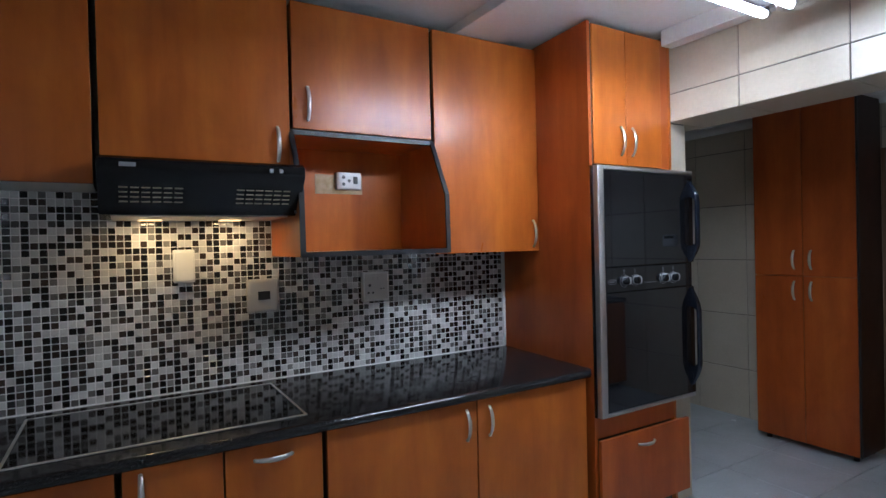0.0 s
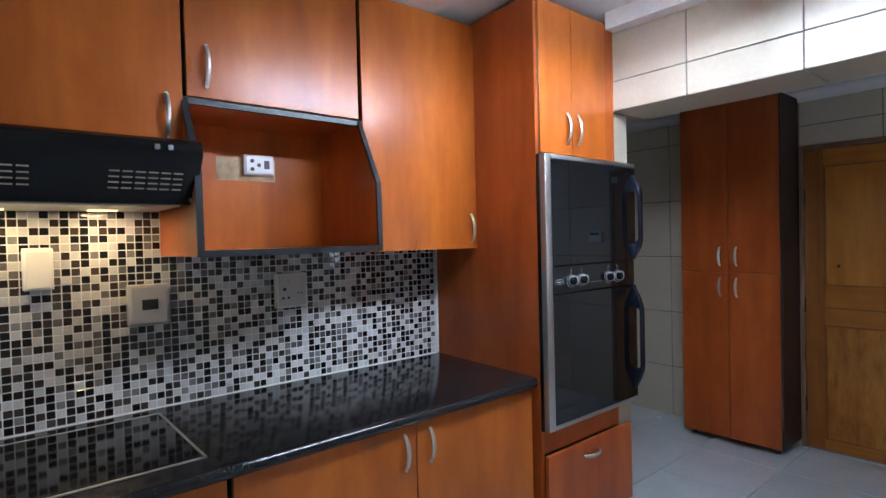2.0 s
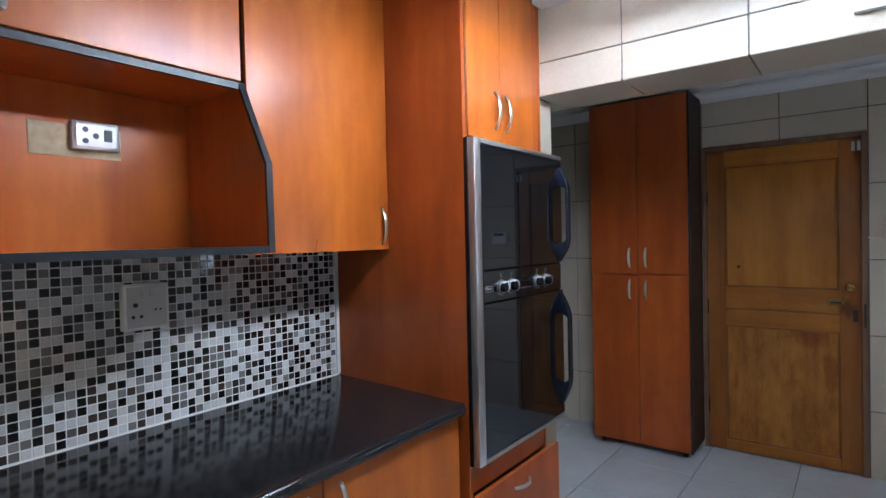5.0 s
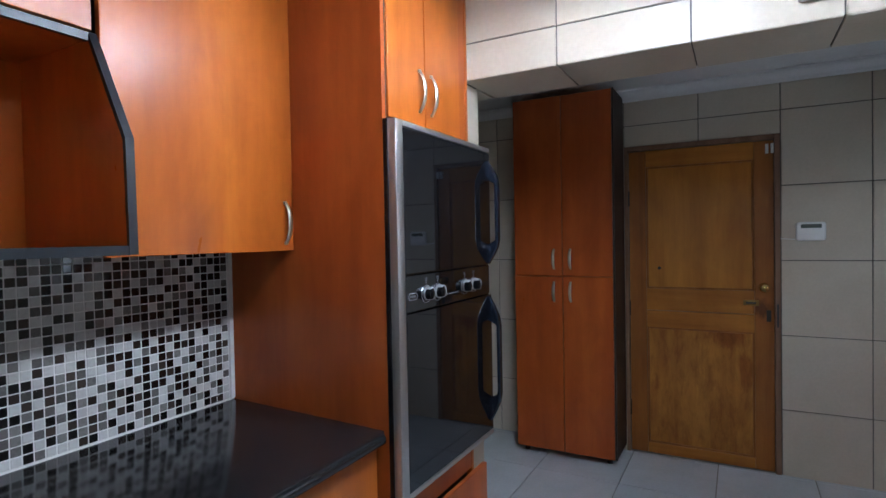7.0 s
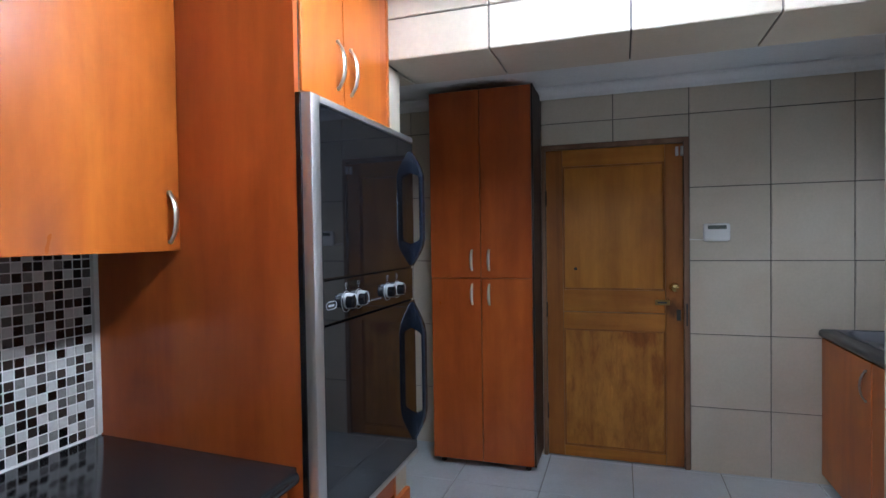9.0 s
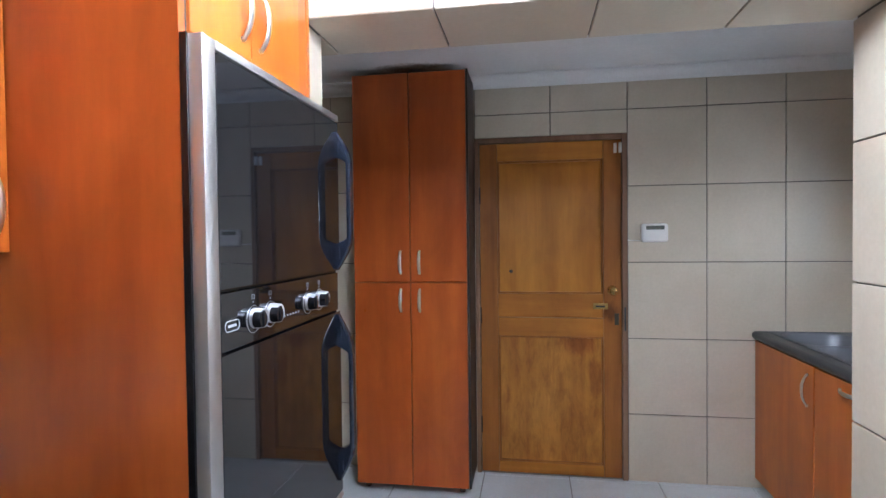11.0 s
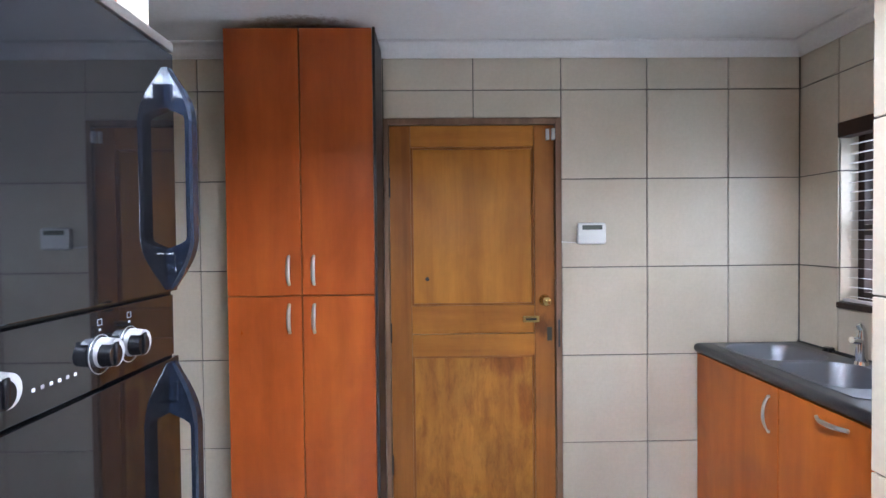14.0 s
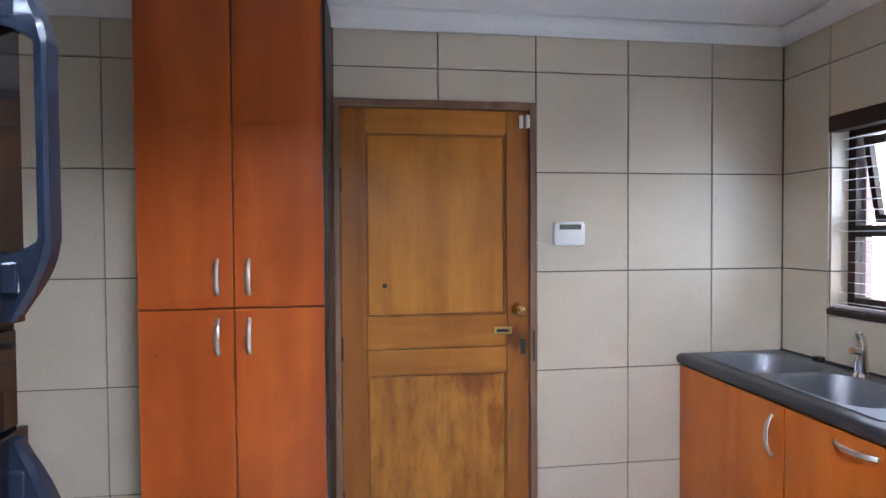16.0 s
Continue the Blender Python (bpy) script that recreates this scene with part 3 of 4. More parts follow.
def oven_handle(parent, z0, z1):
    """A black bowed grip whose tapering ends meet the door."""
    xa, xb = 5.430, 5.463
    rings = []
    for i in range(73):
        u = i / 36 - 1
        z = (z0 + z1) / 2 + u * (z1 - z0) / 2
        d = 0.008 + 0.046 * math.sin(math.pi / 2 * min(1.0, (1 - abs(u)) / 0.48))
        k = math.sqrt(max(0.0, min(1.0, (0.62 - abs(u)) / 0.07)))
        lo = k * (d - 0.0125)
        w = 0.5 * (xb - xa) * (0.6 + 0.4 * min(1.0, (1 - abs(u)) / 0.3))
        xm, b = (xa + xb) / 2, min(0.006, (d - lo) / 3)
        pts = [(-w, lo), (w, lo), (w, d - b), (w - b, d), (-w + b, d), (-w, d - b)]
        rings.append([(xm + px, OY - pd, z) for px, pd in pts])
    h = part("handle", loft(rings), HANDLE_BLACK, parent, "gloss black bow handle", True)
    for e in (z0 + 0.055, z1 - 0.055):
        part("mount", boxes((xa - 0.003, xb + 0.003, OY - 0.020, OY, e - 0.020, e + 0.020), bevel=0.003), HANDLE_BLACK, h)


d1 = part("door", boxes((GX0, OX1, OY, OY + 0.011, 1.362, 1.848), bevel=0.0015), OVEN_GLASS, oven, "black glass upper oven door")
d2 = part("door", boxes((GX0, OX1, OY, OY + 0.011, 0.626, 1.226), bevel=0.0015), OVEN_GLASS, oven, "black glass lower oven door")
pn = part("control_panel", boxes((GX0, OX1 - 0.02, OY, OY + 0.011, 1.233, 1.355), bevel=0.0015), OVEN_GLASS, oven, "black control panel")
oven_handle(d1, 1.366, 1.812)
oven_handle(d2, 0.672, 1.218)


def ring_of(path, r):
    """A thin closed bead along a flat path of (x, z) on the control panel."""
    n = len(path)
    rings = []
    for i in range(n + 1):
        (ax, az), (px, pz), (bx_, bz_) = path[i % n - 1], path[i % n], path[(i + 1) % n]
        side = Vector((bz_ - az, 0, ax - bx_)).normalized()
        c = Vector((px, OY - 0.001, pz))
        rings.append([c + side * (r * math.cos(k)) + Vector((0, r * math.sin(k), 0)) for k in (math.pi / 3 * j for j in range(6))])
    return loft(rings, False)


KZ = 1.287
for kx in (4.902, 4.984, 5.208, 5.292):
    kn = part("knob", rod(bmesh.new(), (kx + 0.005, OY, KZ), (kx + 0.005, OY - 0.024, KZ), 0.0245, 0.0220, 28), PALE_SILVER, pn, "satin silver knob", True)
    cap = rod(bmesh.new(), (kx - 0.006, OY - 0.010, KZ - 0.002), (kx - 0.006, OY - 0.029, KZ - 0.002), 0.0190, 0.0175, 28)
    box(cap, kx - 0.011, kx - 0.001, OY - 0.032, OY - 0.028, KZ - 0.017, KZ + 0.019, 0.0015)
    part("cap", cap, BLACK_PLASTIC, kn, "black knob cap", True)
    part("skirt", ring_of([(kx + 0.031 * math.cos(a), KZ - 0.002 + 0.031 * math.sin(a)) for a in (math.tau * k / 36 for k in range(36))], 0.0007), SATIN, kn, "thin clear skirt ring", True)
    part("mark", boxes((kx - 0.0025, kx + 0.0025, OY - 0.0008, OY + 0.001, 1.3225, 1.3260)), MARK, pn)
    for b in ((-0.006, 0.006, 1.3310, 1.3320), (-0.006, 0.006, 1.3405, 1.3415), (-0.006, -0.005, 1.3320, 1.3405), (0.005, 0.006, 1.3320, 1.3405)):
        part("mark", boxes((kx + b[0], kx + b[1], OY - 0.0008, OY + 0.001, b[2], b[3])), MARK, pn)
bx, bz = 4.812, 1.284
lozenge = [(bx + sx * 0.017 + 0.011 * math.cos(a), bz + 0.011 * math.sin(a)) for sx, a0 in ((1, -90), (-1, 90)) for a in (radians(a0 + 15 * k) for k in range(13))]
part("badge_rim", ring_of(lozenge, 0.0012), MARK, pn, "pale rounded badge outline")
part("badge_bar", boxes((bx - 0.016, bx + 0.016, OY - 0.001, OY + 0.001, bz - 0.0030, bz + 0.0030)), MARK, pn)
for i in range(6):
    part("mark", boxes((5.058 + i * 0.017, 5.064 + i * 0.017, OY - 0.0008, OY + 0.001, 1.266, 1.271)), MARK, pn)

# ---- ceiling light ----
LX0, LX1 = 3.98, 5.015
lamp = thing("ceiling_light", (4.75, 2.70, KTOP), "chrome ceiling light with bright white led bars", "ceiling light")
part("ceiling_plate", boxes((4.60, 4.95, 2.62, 2.78, KTOP - 0.030, KTOP), bevel=0.006), CHROME, lamp)
for rx in (4.66, 4.89):
    part("stem", rod(bmesh.new(), (rx, 2.70, 2.452), (rx, 2.70, KTOP - 0.028), 0.007), CHROME, lamp)
for rx in (4.06, 4.40, 4.72, 5.02):
    part("cross_bar", boxes((rx - 0.018, rx + 0.018, 2.565, 2.835, 2.442, 2.458), bevel=0.005), CHROME, lamp)
disc = rod(bmesh.new(), (5.045, 2.69, 2.425), (5.045, 2.69, 2.452), 0.075, 0.085, 32)
part("end_disc", disc, CHROME, lamp, "round chrome end disc", True)
for ty in (2.805, 2.700, 2.595):
    part("led_bar", boxes((LX0, LX1, ty - 0.010, ty + 0.010, 2.4060, 2.4260), bevel=0.0015), TUBE, lamp, "glowing cool white led bar")
    part("tray", boxes((LX0, LX1, ty - 0.022, ty + 0.022, 2.435, 2.441), (LX0, LX1, ty - 0.022, ty - 0.0165, 2.424, 2.4345),
                       (LX0, LX1, ty + 0.0165, ty + 0.022, 2.424, 2.4345), (LX0, LX1, ty - 0.012, ty + 0.012, 2.4265, 2.4345)), CHROME, lamp, "chrome light tray")
    part("end_cap", rod(bmesh.new(), (LX1, ty, 2.426), (LX1 + 0.025, ty, 2.426), 0.017, None, 12), CHROME, lamp)

jb = thing("junction_box", (5.345, 2.21, 2.215), "white plastic junction box on tiled beam", "junction box")
part("box", boxes((5.325, 5.359, 2.080, 2.325, 2.216, 2.40), bevel=0.004), WHITE_PLASTIC, jb)

# ---- pantry cupboard ----
PX = 6.760
pan = thing("pantry_cupboard", (6.93, 3.52, 0.04), "tall dark cherry wood pantry cupboard with four doors", "cupboard")
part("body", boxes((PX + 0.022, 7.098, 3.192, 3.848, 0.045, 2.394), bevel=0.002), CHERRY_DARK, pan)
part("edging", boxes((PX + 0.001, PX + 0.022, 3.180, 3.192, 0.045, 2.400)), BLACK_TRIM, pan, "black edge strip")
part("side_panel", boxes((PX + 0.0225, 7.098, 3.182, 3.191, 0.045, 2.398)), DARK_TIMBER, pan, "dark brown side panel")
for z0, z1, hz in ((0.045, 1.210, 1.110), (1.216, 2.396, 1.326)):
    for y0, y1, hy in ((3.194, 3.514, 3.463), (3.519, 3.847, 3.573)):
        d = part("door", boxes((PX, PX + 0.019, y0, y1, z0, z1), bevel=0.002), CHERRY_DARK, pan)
        bow_handle(d, (PX, hy, hz), 0.130, (0, 0, 1), (-1, 0, 0))
for fy in (3.24, 3.80):
    for fx in (6.83, 7.05):
        part("foot", rod(bmesh.new(), (fx, fy, 0.0), (fx, fy, 0.046), 0.018), BLACK_TRIM, pan)

# ---- back door ----
fr = setting("door_frame", boxes((7.088, EAST + 0.10, 2.276, 2.306, 0.0, 2.068), (7.088, EAST + 0.10, 3.152, 3.178, 0.0, 2.068),
                                 (7.088, EAST + 0.10, 2.306, 3.152, 2.036, 2.068), bevel=0.003), FRAME_WOOD, "weathered brown timber door frame", "door frame")
DX = 7.104
# unseen board added behind the door to block daylight through its gaps
part("stop_board", boxes((7.150, 7.165, 2.284, 3.172, 0.0, 2.060)), PINE_STILE, fr)
door = thing("door_1", (7.12, 2.73, 0.01), "closed varnished pine door with two recessed panels", "door")
tagged(door, kind="structure")
for y0, y1 in ((2.309, 2.412), (3.043, 3.149)):
    part("stile", boxes((DX, DX + 0.04, y0, y1, 0.008, 2.033), bevel=0.002), PINE_STILE, door)
for z0, z1 in ((1.925, 2.033), (0.972, 1.115), (0.857, 0.968), (0.008, 0.075)):
    part("rail", boxes((DX + 0.0005, DX + 0.04, 2.413, 3.042, z0, z1), bevel=0.002), PINE_RAIL, door)
for z0, z1 in ((1.115, 1.925), (0.075, 0.857)):
    part("panel", boxes((DX + 0.014, DX + 0.030, 2.412, 3.043, z0, z1)), PINE if z0 > 1.0 else PINE_WORN, door)
    for b in ((2.413, 2.425, z0, z1), (3.030, 3.042, z0, z1), (2.425, 3.030, z0, z0 + 0.012), (2.425, 3.030, z1 - 0.012, z1)):
        part("moulding", boxes((DX + 0.005, DX + 0.016, *b), bevel=0.003), PINE_STILE, door)
kn = part("knob", rod(bmesh.new(), (DX, 2.362, 1.138), (DX - 0.010, 2.362, 1.138), 0.030, 0.028, 28), BRASS, door, "brass door knob", True)
bm = rod(bmesh.new(), (DX - 0.010, 2.362, 1.138), (DX - 0.030, 2.362, 1.138), 0.012)
bmesh.ops.create_uvsphere(bm, u_segments=20, v_segments=12, radius=0.026, matrix=Matrix.Translation((DX - 0.044, 2.362, 1.138)) @ Matrix.Diagonal((0.75, 1, 1, 1)))
part("ball", bm, BRASS, kn, "", True)
lp = part("latch_plate", boxes((DX - 0.005, DX, 2.388, 2.475, 1.025, 1.060), bevel=0.002), BRASS, door, "small brass latch plate")
part("slot", boxes((DX - 0.007, DX - 0.004, 2.405, 2.460, 1.036, 1.047)), DARK_SLOT, lp)
part("keyhole_plate", boxes((DX - 0.003, DX, 2.325, 2.350, 0.93, 1.00), bevel=0.001), DARK_SLOT, door, "dark worn keyhole plate")
part("strike_plate", boxes((7.0855, 7.0885, 2.286, 2.296, 0.90, 1.04)), DARK_SLOT, fr, "dark steel strike plate")
part("knot", rod(bmesh.new(), (DX + 0.013, 2.962, 1.252), (DX + 0.015, 2.962, 1.252), 0.011, None, 10), DARK_SLOT, door, "dark knot hole")
sen = thing("door_sensor", (7.09, 2.33, 1.96), "white magnetic alarm contact on door corner", "sensor")
part("magnet", boxes((DX - 0.014, DX, 2.335, 2.352, 1.955, 2.012), bevel=0.002), WHITE_PLASTIC, sen)
part("switch", boxes((7.078, DX, 2.3085, 2.324, 1.955, 2.012), bevel=0.002), WHITE_PLASTIC, sen)
for hz in (0.30, 0.98, 1.72):
    part("hinge", rod(bmesh.new(), (7.099, 3.1505, hz - 0.05), (7.099, 3.1505, hz + 0.05), 0.006), DARK_SLOT, door)

al = thing("alarm_keypad", (7.09, 2.13, 1.42), "white plastic alarm keypad with grey display", "keypad")
part("case", boxes((7.068, 7.100, 2.050, 2.200, 1.422, 1.533), bevel=0.0150), WHITE_PLASTIC, al, "", True)
part("display", boxes((7.0665, 7.069, 2.073, 2.175, 1.497, 1.520), bevel=0.0005), LCD, al, "grey display window")
part("cable", rod(bmesh.new(), (7.096, 2.20, 1.432), (7.096, 2.276, 1.437), 0.003), WHITE_PLASTIC, al)

# ---- sink counter ----
SF, SX0 = 1.575, 5.74
sc = thing("sink_cabinet", (6.4, 1.3, 0.0), "cherry wood sink cabinet with bow handles", "cabinet")
part("body", boxes((SX0, 7.097, 1.046, SF - 0.022, 0.10, 0.740), (7.078, 7.097, 1.046, SF - 0.022, 0.740, 0.860), (SX0, SX0 + 0.018, 1.046, SF - 0.022, 0.740, 0.860), (SX0 + 0.018, 7.078, SF - 0.042, SF - 0.022, 0.740, 0.860)), CHERRY, sc)
part("plinth", boxes((SX0, 7.097, 1.46, 1.48, -0.008, 0.10)), WALL_TILE, sc, "tiled plinth")
for d0, d1, h in ((6.442, 7.096, (6.497, 0.735, (0, 0, 1))), (SX0, 6.436, (6.150, 0.815, (1, 0, 0)))):
    d = part("door", boxes((d0, d1, SF - 0.020, SF, 0.060, 0.856), bevel=0.003), CHERRY, sc)
    bow_handle(d, (h[0], SF, h[1]), 0.150, h[2], (0, 1, 0))

BOWLS = ((6.672, 7.040, 1.150, 1.498), (6.225, 6.638, 1.150, 1.498))
wt = thing("sink_worktop", (6.4, 1.3, 0.86), "charcoal laminate worktop with rolled front edge", "worktop")
bm = boxes((SX0, 6.12, 1.044, 1.545, 0.862, 0.908), (6.12, 7.098, 1.044, 1.115, 0.862, 0.908), (6.12, 7.098, 1.505, 1.545, 0.862, 0.908),
           (7.048, 7.098, 1.115, 1.505, 0.862, 0.908))
part("slab", bm, SINK_TOP, wt)
nose = [(1.545, 0.862)] + [(1.568 + 0.023 * math.cos(a), 0.885 + 0.023 * math.sin(a)) for a in (-math.pi / 2 + math.pi * k / 10 for k in range(11))] + [(1.545, 0.908)]
part("front_edge", prism(nose, "x", SX0, 7.098), SINK_TOP, wt, "", True)
part("sealant_bead", boxes((SX0, 7.098, 1.0415, 1.052, 0.907, 0.914)), DARK_SLOT, wt, "dark sealant line")

sink = thing("double_sink", (6.6, 1.3, 0.908), "stainless steel inset sink with two bowls", "sink")
rx0, rx1, ry0, ry1 = 6.10, 7.062, 1.100, 1.520


def rounded(x0, x1, y0, y1, r, z, n=6):
    out = []
    for cx, cy, a0 in ((x1 - r, y1 - r, 0), (x0 + r, y1 - r, 90), (x0 + r, y0 + r, 180), (x1 - r, y0 + r, 270)):
        for k in range(n + 1):
            a = radians(a0 + 90 * k / n)
            out.append((cx + r * math.cos(a), cy + r * math.sin(a), z))
    return out


def sink_rim(x0, x1, bowl):
    """Rim plate around one bowl, from a rectangle to the bowl's rounded mouth."""
    b = rounded(*bowl, 0.10, 0.9105)
    o = []
    cx, cy = (bowl[0] + bowl[1]) / 2, (bowl[2] + bowl[3]) / 2
    for px, py, pz in b:
        ux, uy = px - cx, py - cy
        s = min(((x1 - cx) if ux > 0 else (cx - x0)) / max(abs(ux), 1e-6), ((ry1 - cy) if uy > 0 else (cy - ry0)) / max(abs(uy), 1e-6))
        o.append((cx + ux * s, cy + uy * s, 0.9125))
    low = [(px, py, 0.9085) for px, py, pz in o]
    return loft([low, o, b], False)


rimb = sink_rim(6.655, rx1, BOWLS[0])
part("rim", rimb, SINK_STEEL, sink, "", True)
part("rim", sink_rim(rx0, 6.655, BOWLS[1]), SINK_STEEL, sink, "", True)
for bwl in BOWLS:
    rings = [rounded(*bwl, 0.10, 0.9105)]
    for ins, dz in ((0.006, 0.012), (0.016, 0.09), (0.030, 0.135), (0.055, 0.150), (0.13, 0.156)):
        x0, x1, y0, y1 = bwl
        rings.append(rounded(x0 + ins, x1 - ins, y0 + ins, y1 - ins, max(0.02, 0.10 - ins * 0.5), 0.9105 - dz))
    bm = loft(rings, False)
    bm.faces.new([v for v in list(bm.verts)[-28:]])
    bo = part("bowl", bm, SINK_STEEL, sink, "", True)
    part("drain", rod(bmesh.new(), ((bwl[0] + bwl[1]) / 2, (bwl[2] + bwl[3]) / 2, 0.7545), ((bwl[0] + bwl[1]) / 2, (bwl[2] + bwl[3]) / 2, 0.758), 0.035, 0.032, 24), CHROME, bo, "round drain", True)

tap = thing("mixer_tap", (6.555, 1.135, 0.912), "small chrome mixer tap on sink rim", "tap")
bm = rod(bmesh.new(), (6.580, 1.128, 0.911), (6.580, 1.128, 0.925), 0.028, 0.024, 20)
rod(bm, (6.580, 1.128, 0.925), (6.580, 1.128, 1.030), 0.023, 0.020, 20)
part("body", bm, CHROME, tap, "", True)
part("spout", rod(bmesh.new(), (6.580, 1.132, 1.010), (6.572, 1.178, 1.016), 0.017, 0.014, 16), CHROME, tap, "", True)
bm = rod(bmesh.new(), (6.580, 1.128, 1.031), (6.580, 1.128, 1.062), 0.020, 0.015, 20)
rod(bm, (6.580, 1.128, 1.058), (6.582, 1.140, 1.082), 0.016, 0.012, 14)
part("lever", bm, CHROME, tap, "", True)
plug = thing("sink_plug", (6.80, 1.075, 0.909), "black rubber plug lying behind sink", "plug")
part("stopper", rod(bmesh.new(), (6.84, 1.075, 0.9085), (6.84, 1.075, 0.930), 0.026, 0.022, 18), BLACK_PLASTIC, plug, "", True)
part("chain", rod(bmesh.new(), (6.82, 1.075, 0.912), (6.70, 1.078, 0.912), 0.004, None, 8), DARK_SLOT, plug)

# ---- scullery window with blind ----
FY = 0.945
win = thing("window_1", (6.33, FY, WZ0), "dark timber window with open top-hung sash", "window")
tagged(win, kind="structure")
for b in ((WX1 - 0.036, WX1, WZ0 + 0.03, WZ1), (WX0, WX0 + 0.036, WZ0 + 0.03, WZ1), (WX0 + 0.036, WX1 - 0.036, WZ1 - 0.09, WZ1),
          (WX0 + 0.036, WX1 - 0.036, WZ0 + 0.03, WZ0 + 0.075), (WX0 + 0.036, WX1 - 0.036, 1.455, 1.505)):
    part("window_frame", boxes((b[0], b[1], FY - 0.055, FY, b[2], b[3]), bevel=0.003), DARK_TIMBER, win)
part("window_sill", boxes((WX0 + 0.001, WX1 - 0.001, FY - 0.06, 1.050, WZ0 + 0.001, WZ0 + 0.028), bevel=0.003), DARK_TIMBER, win, "dark timber sill")
pane = part("pane", boxes((WX0 + 0.036, WX1 - 0.036, FY - 0.032, FY - 0.028, WZ0 + 0.075, 1.455)), GLASS, win)
pane.visible_shadow = False
sash = part("sash", bmesh.new(), DARK_TIMBER, win, "tilted open sash")
bm = bmesh.new()
sx0, sx1, sz0, sz1 = WX0 + 0.045, WX1 - 0.048, 1.51, WZ1 - 0.095
for b in ((sx0, sx0 + 0.024, sz0, sz1), (sx1 - 0.024, sx1, sz0, sz1), (sx0 + 0.024, sx1 - 0.024, sz1 - 0.035, sz1), (sx0 + 0.024, sx1 - 0.024, sz0, sz0 + 0.035)):
    box(bm, b[0], b[1], FY - 0.05, FY - 0.02, b[2], b[3], 0.002)
tilt = Matrix.Translation((0, FY - 0.03, sz1)) @ Matrix.Rotation(radians(-10), 4, "X") @ Matrix.Translation((0, -FY + 0.03, -sz1))
bm.transform(tilt)
bm.to_mesh(sash.data)
bm.free()
bm = boxes((sx0 + 0.024, sx1 - 0.024, FY - 0.037, FY - 0.033, sz0 + 0.035, sz1 - 0.035))
bm.transform(tilt)
gl = part("pane", bm, GLASS, sash)
gl.visible_shadow = False

blind = thing("venetian_blind", (6.43, 1.0, WZ0), "white venetian blind with open slats", "blind")
part("headrail", boxes((WX0 + 0.003, WX1 - 0.003, 0.985, 1.048, WZ1 - 0.070, WZ1 - 0.001), bevel=0.003), DARK_TIMBER, blind, "dark timber pelmet rail")
SLAT = ceramic("white_slat", (0.55, 0.52, 0.52), (0.62, 0.59, 0.59), 0.4, 0.5, 6.0, False)
slat = boxes((-0.480, 0.470, -0.0100, 0.0100, -0.0006, 0.0006))
slat_mesh = mesh_of("slat", slat, SLAT)
for i in range(17):
    s = new("slat", slat_mesh)
    s.parent = blind
    s.matrix_parent_inverse = blind.matrix_basis.inverted()
    s.matrix_basis = pose(6.3200, 1.012, 1.175 + i * 0.0435, 3, 0, 0)
for cx in (6.00, 6.50):
    for dy in (-0.0135, 0.0135):
        part("cord", rod(bmesh.new(), (cx, 1.012 + dy, 1.15), (cx, 1.012 + dy, 1.912), 0.0012, None, 6), SLAT, blind)
part("bottom_rail", boxes((WX0 + 0.010, WX1 - 0.010, 0.999, 1.025, 1.1485, 1.162), bevel=0.002), SLAT, blind)

setting("window_reveal", boxes((WX1 - 0.010, WX1 - 0.001, SOUTH - 0.20, FY - 0.057, WZ0 + 0.002, WZ1 - 0.002)), OUTSIDE, "pink painted outer window reveal", "reveal")

# unseen kitchen window, added to house the fill lamp
kwin = thing("added_window_2", (1.225, 0.1, KWZ0), "unseen timber framed kitchen window added for fill light", "window")
tagged(kwin, kind="structure")
for b in ((KWX0, KWX0 + 0.05, KWZ0, KWZ1), (KWX1 - 0.05, KWX1, KWZ0, KWZ1), (KWX0 + 0.05, KWX1 - 0.05, KWZ0, KWZ0 + 0.05), (KWX0 + 0.05, KWX1 - 0.05, KWZ1 - 0.05, KWZ1)):
    part("window_frame", boxes((b[0], b[1], 0.06, 0.12, b[2], b[3]), bevel=0.003), DARK_TIMBER, kwin)
kp = part("pane", boxes((KWX0 + 0.05, KWX1 - 0.05, 0.086, 0.090, KWZ0 + 0.05, KWZ1 - 0.05)), GLASS, kwin)
kp.visible_shadow = False

# ---- wall, beam and floor tiles ----
piece_meshes = {}


def piece(name, parent, x0, x1, y0, y1, z0, z1, material, bevel=0.0018):
    key = (name, round(x1 - x0, 4), round(y1 - y0, 4), round(z1 - z0, 4), material.name)
    if key not in piece_meshes:
        a, b, c = (x1 - x0) / 2, (y1 - y0) / 2, (z1 - z0) / 2
        piece_meshes[key] = mesh_of(name, box(bmesh.new(), -a, a, -b, b, -c, c, bevel, 1), material)
    ob = new(name, piece_meshes[key])
    ob.parent = parent
    ob.location = ((x0 + x1) / 2, (y0 + y1) / 2, (z0 + z1) / 2)
    return ob


G = 0.0028
ROWS_Z = [-0.050, 0.400, 0.852, 1.305, 1.757, 2.210, 2.445]


def spans(edges):
    return [(a + G, b - G) for a, b in zip(edges, edges[1:])]


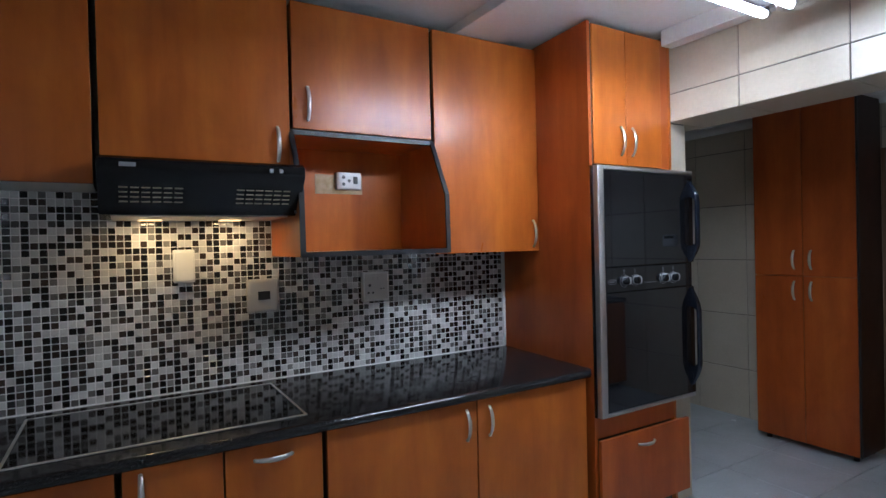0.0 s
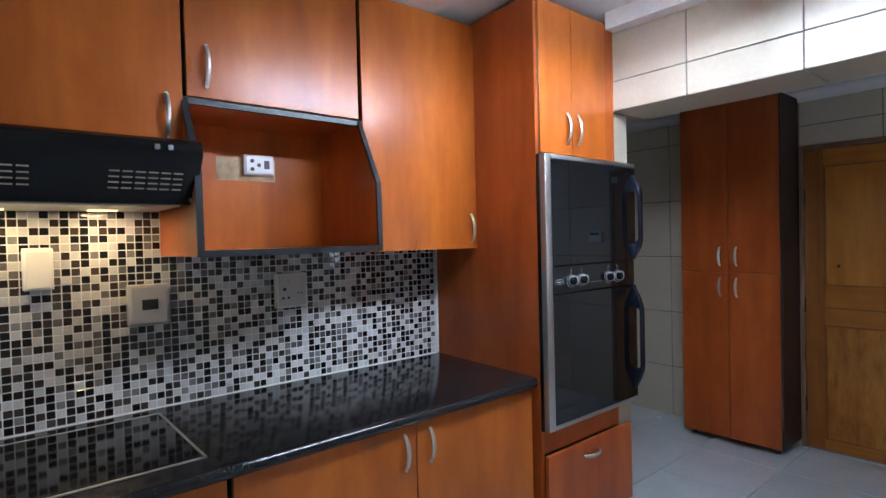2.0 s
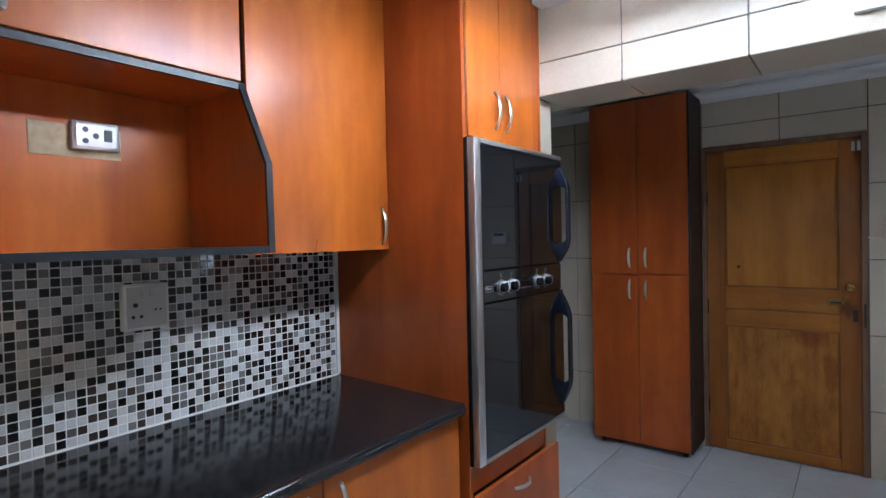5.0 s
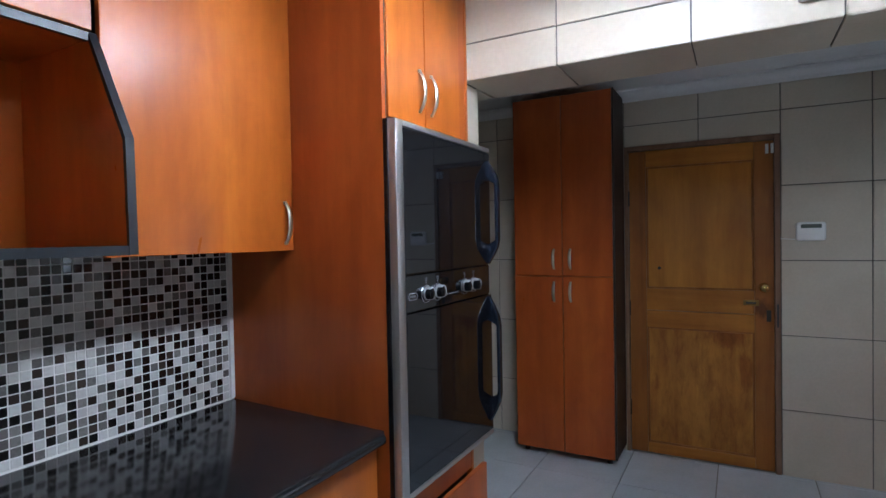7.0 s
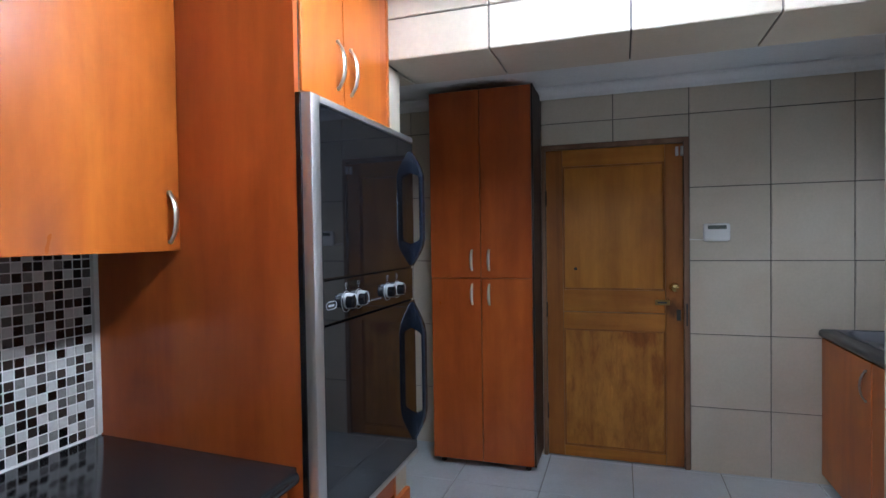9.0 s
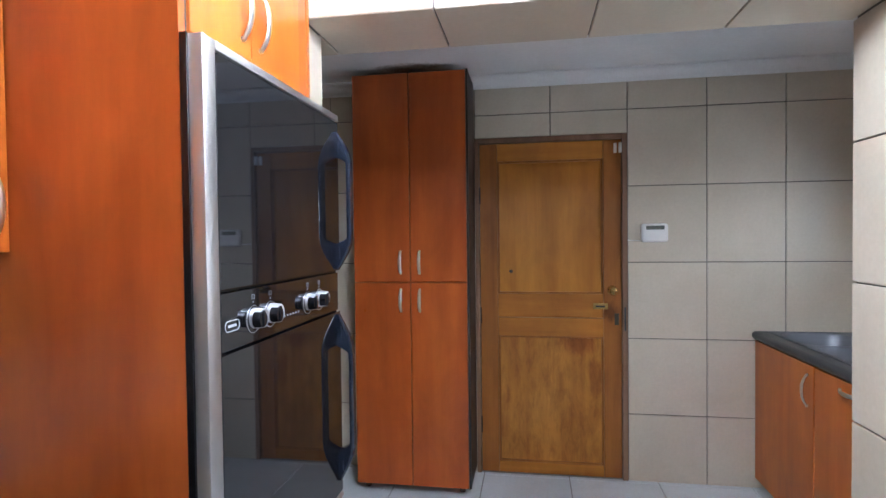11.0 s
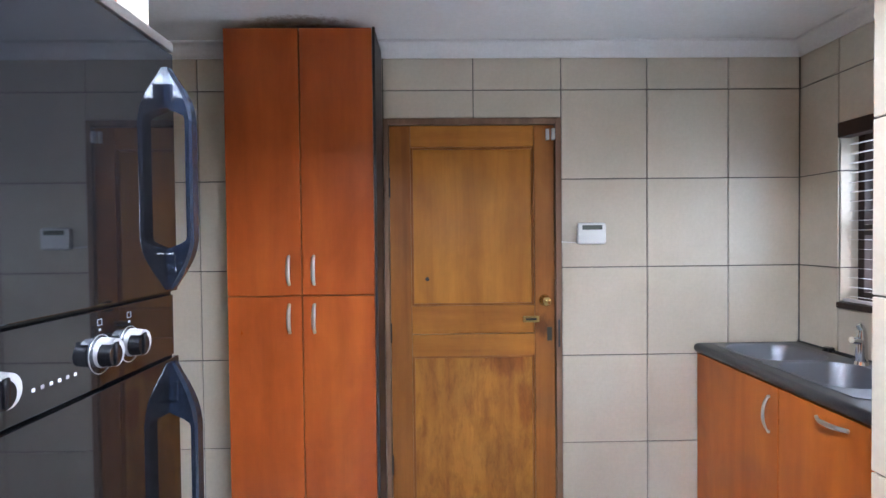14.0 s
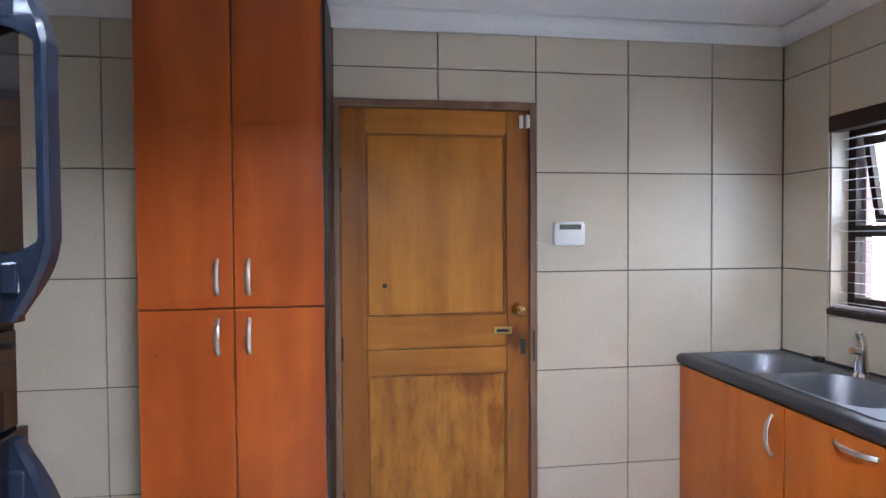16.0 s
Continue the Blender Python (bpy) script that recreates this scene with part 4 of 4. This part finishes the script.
for y0, y1 in spans([1.041, 1.411, 1.832, 2.273, 2.720, 3.178, 3.662, 4.107, 4.550, 4.998]):
    for z0, z1 in spans(ROWS_Z):
        z0 = max(z0, -0.006)
        if 2.27 < y0 and y1 < 3.18:
            if z1 < 2.07:
                continue
            z0 = max(z0, 2.071)
        piece("tile", wall_east, 7.100, 7.109, y0, y1, z0, z1, WALL_TILE)
for x0, x1 in spans([BX1 + 0.008, 5.830, 6.380, 6.833, 7.100]):
    for z0, z1 in spans(ROWS_Z):
        z0 = max(z0, -0.006)
        if x0 > 5.83 and x1 < 6.833:
            if z0 > 1.11 and z1 < 1.98:
                continue
            if z0 < WZ0 < z1:
                z1 = WZ0 - 0.001
            if z0 < WZ1 < z1:
                z0 = WZ1 + 0.001
        piece("tile", wall_south, x0, x1, SOUTH - 0.001, 1.040, z0, z1, WALL_TILE)
for z0, z1 in spans([WZ0 + 0.030, 1.305, 1.757, WZ1]):
    piece("tile", wall_south, WX1 - 0.003, WX1 + 0.002, FY + 0.001, 1.031, z0, z1, WALL_TILE)
for y0, y1 in spans([3.537, 4.107, 4.550, 4.998]):
    piece("tile", wall_divide, 5.520, 5.698, y0, y1, 2.150, 2.159, WALL_TILE)
    piece("tile", wall_divide, 5.691, 5.700, y0, y1, 2.152, STOP, WALL_TILE)
BEAM_Y = [JAMB_S - 0.008 + 0.016, 2.200, 2.640, 3.122, 3.535]
for y0, y1 in spans(BEAM_Y):
    for z0, z1 in spans([2.150, 2.305, 2.640]):
        piece("tile", wall_divide, 5.360, 5.369, y0, y1, z0, z1, WALL_TILE)
    piece("tile", wall_divide, 5.362, 5.698, y0, y1, 2.150, 2.159, WALL_TILE)
    piece("tile", wall_divide, 5.691, 5.700, y0, y1, 2.152, STOP, WALL_TILE)
for y0, y1 in spans([0.2, 0.55, 1.0, 1.40, JAMB_S + 0.008]):
    for z0, z1 in spans(ROWS_Z + [2.640]):
        piece("tile", wall_divide, 5.360, 5.369, y0, y1, max(z0, -0.006), z1, WALL_TILE)
for z0, z1 in spans(ROWS_Z[:5] + [2.149]):
    z0 = max(z0, -0.006)
    piece("tile", wall_divide, 5.362, 5.700, JAMB_S - 0.001, JAMB_S + 0.008, z0, z1, WALL_TILE)
    piece("tile", wall_divide, 5.362, 5.516, JAMB_N - 0.008, JAMB_N + 0.001, z0, z1, WALL_TILE)
    for y0, y1 in spans([1.041, 1.40, JAMB_S + 0.008]):
        piece("tile", wall_divide, 5.691, 5.700, y0, y1, z0, z1, WALL_TILE)
    for y0, y1 in spans([3.535, 4.107, 4.55, 4.998]):
        piece("tile", wall_divide, 5.509, 5.516, y0, y1, z0, z1, WALL_TILE)

FX = [0.70, 0.83, 1.35, 1.87, 2.39, 2.91, 3.43, 3.95, 4.47, 4.99, 5.51, 6.03, 6.55, 7.07, 7.108]
FYS = [0.20, 0.56, 1.075, 1.59, 2.105, 2.62, 3.135, 3.65, 4.165, 4.68, 5.0]
for x0, x1 in spans(FX):
    for y0, y1 in spans(FYS):
        piece("floor_tile", floor_ob, x0, x1, y0, y1, -0.010, 0.0, FLOOR_TILE)

# ---- glass mosaic splashback ----
P = 0.0300
small = [mesh_of("mosaic_tile", box(bmesh.new(), -0.0131, 0.0131, -0.003, 0.003, -0.0131, 0.0131, 0.0010, 1), m) for m in MOSAIC_PIECE]
verts, faces, tones = [], [], []
rng = random.Random(5)
tv = [v.co.copy() for v in small[0].vertices]
tf = [tuple(p.vertices) for p in small[0].polygons]
for i in range(100):
    for j in range(31):
        x, z = 4.743 - P * (i + 0.5), 0.853 + P * (j + 0.5)
        # the sheets repeat black, brown, grey and white pieces on loose diagonals
        step = (i + 2 * j) % 4 if rng.random() < 0.72 else rng.randrange(4)
        pick = rng.random()
        tone = (3, 0 if pick < 0.7 else 1, 1 if pick < 0.45 else 2, 0 if pick < 0.4 else (3 if pick < 0.75 else 2))[step]
        cut = 1.450 if x > 3.33 else 1.80
        if z > cut or (x > 3.33 and x < 4.05 and z > 1.455):
            continue
        lift = rng.uniform(-0.0005, 0.0005)
        lean, turn = rng.uniform(-0.012, 0.012), rng.uniform(-0.012, 0.012)
        if 4.07 < x < 4.24 and z > 1.27:
            turn += rng.uniform(0.03, 0.08)    # a few pieces set askew
        if i < 15 and j < 20:
            ob = new("mosaic_tile", small[tone])
            ob.parent = wall_north
            ob.location = (x, NORTH + 0.0075 + lift, z)
            ob.rotation_euler = (lean, 0, turn)
        else:
            o = len(verts)
            r = Euler((lean, 0, turn)).to_matrix()
            verts += [tuple(r @ v + Vector((x, NORTH + 0.0075 + lift, z))) for v in tv]
            faces += [tuple(k + o for k in f) for f in tf]
            tones += [tone] * len(tf)
me = bpy.data.meshes.new("mosaic_field")
me.from_pydata(verts, [], faces)
for m in MOSAIC_FIELD:
    me.materials.append(m)
me.polygons.foreach_set("material_index", tones)
field = new("mosaic_field", me)
field.parent = wall_north
tagged(field, "black, grey and white glass mosaic tiles", kind="stuff")
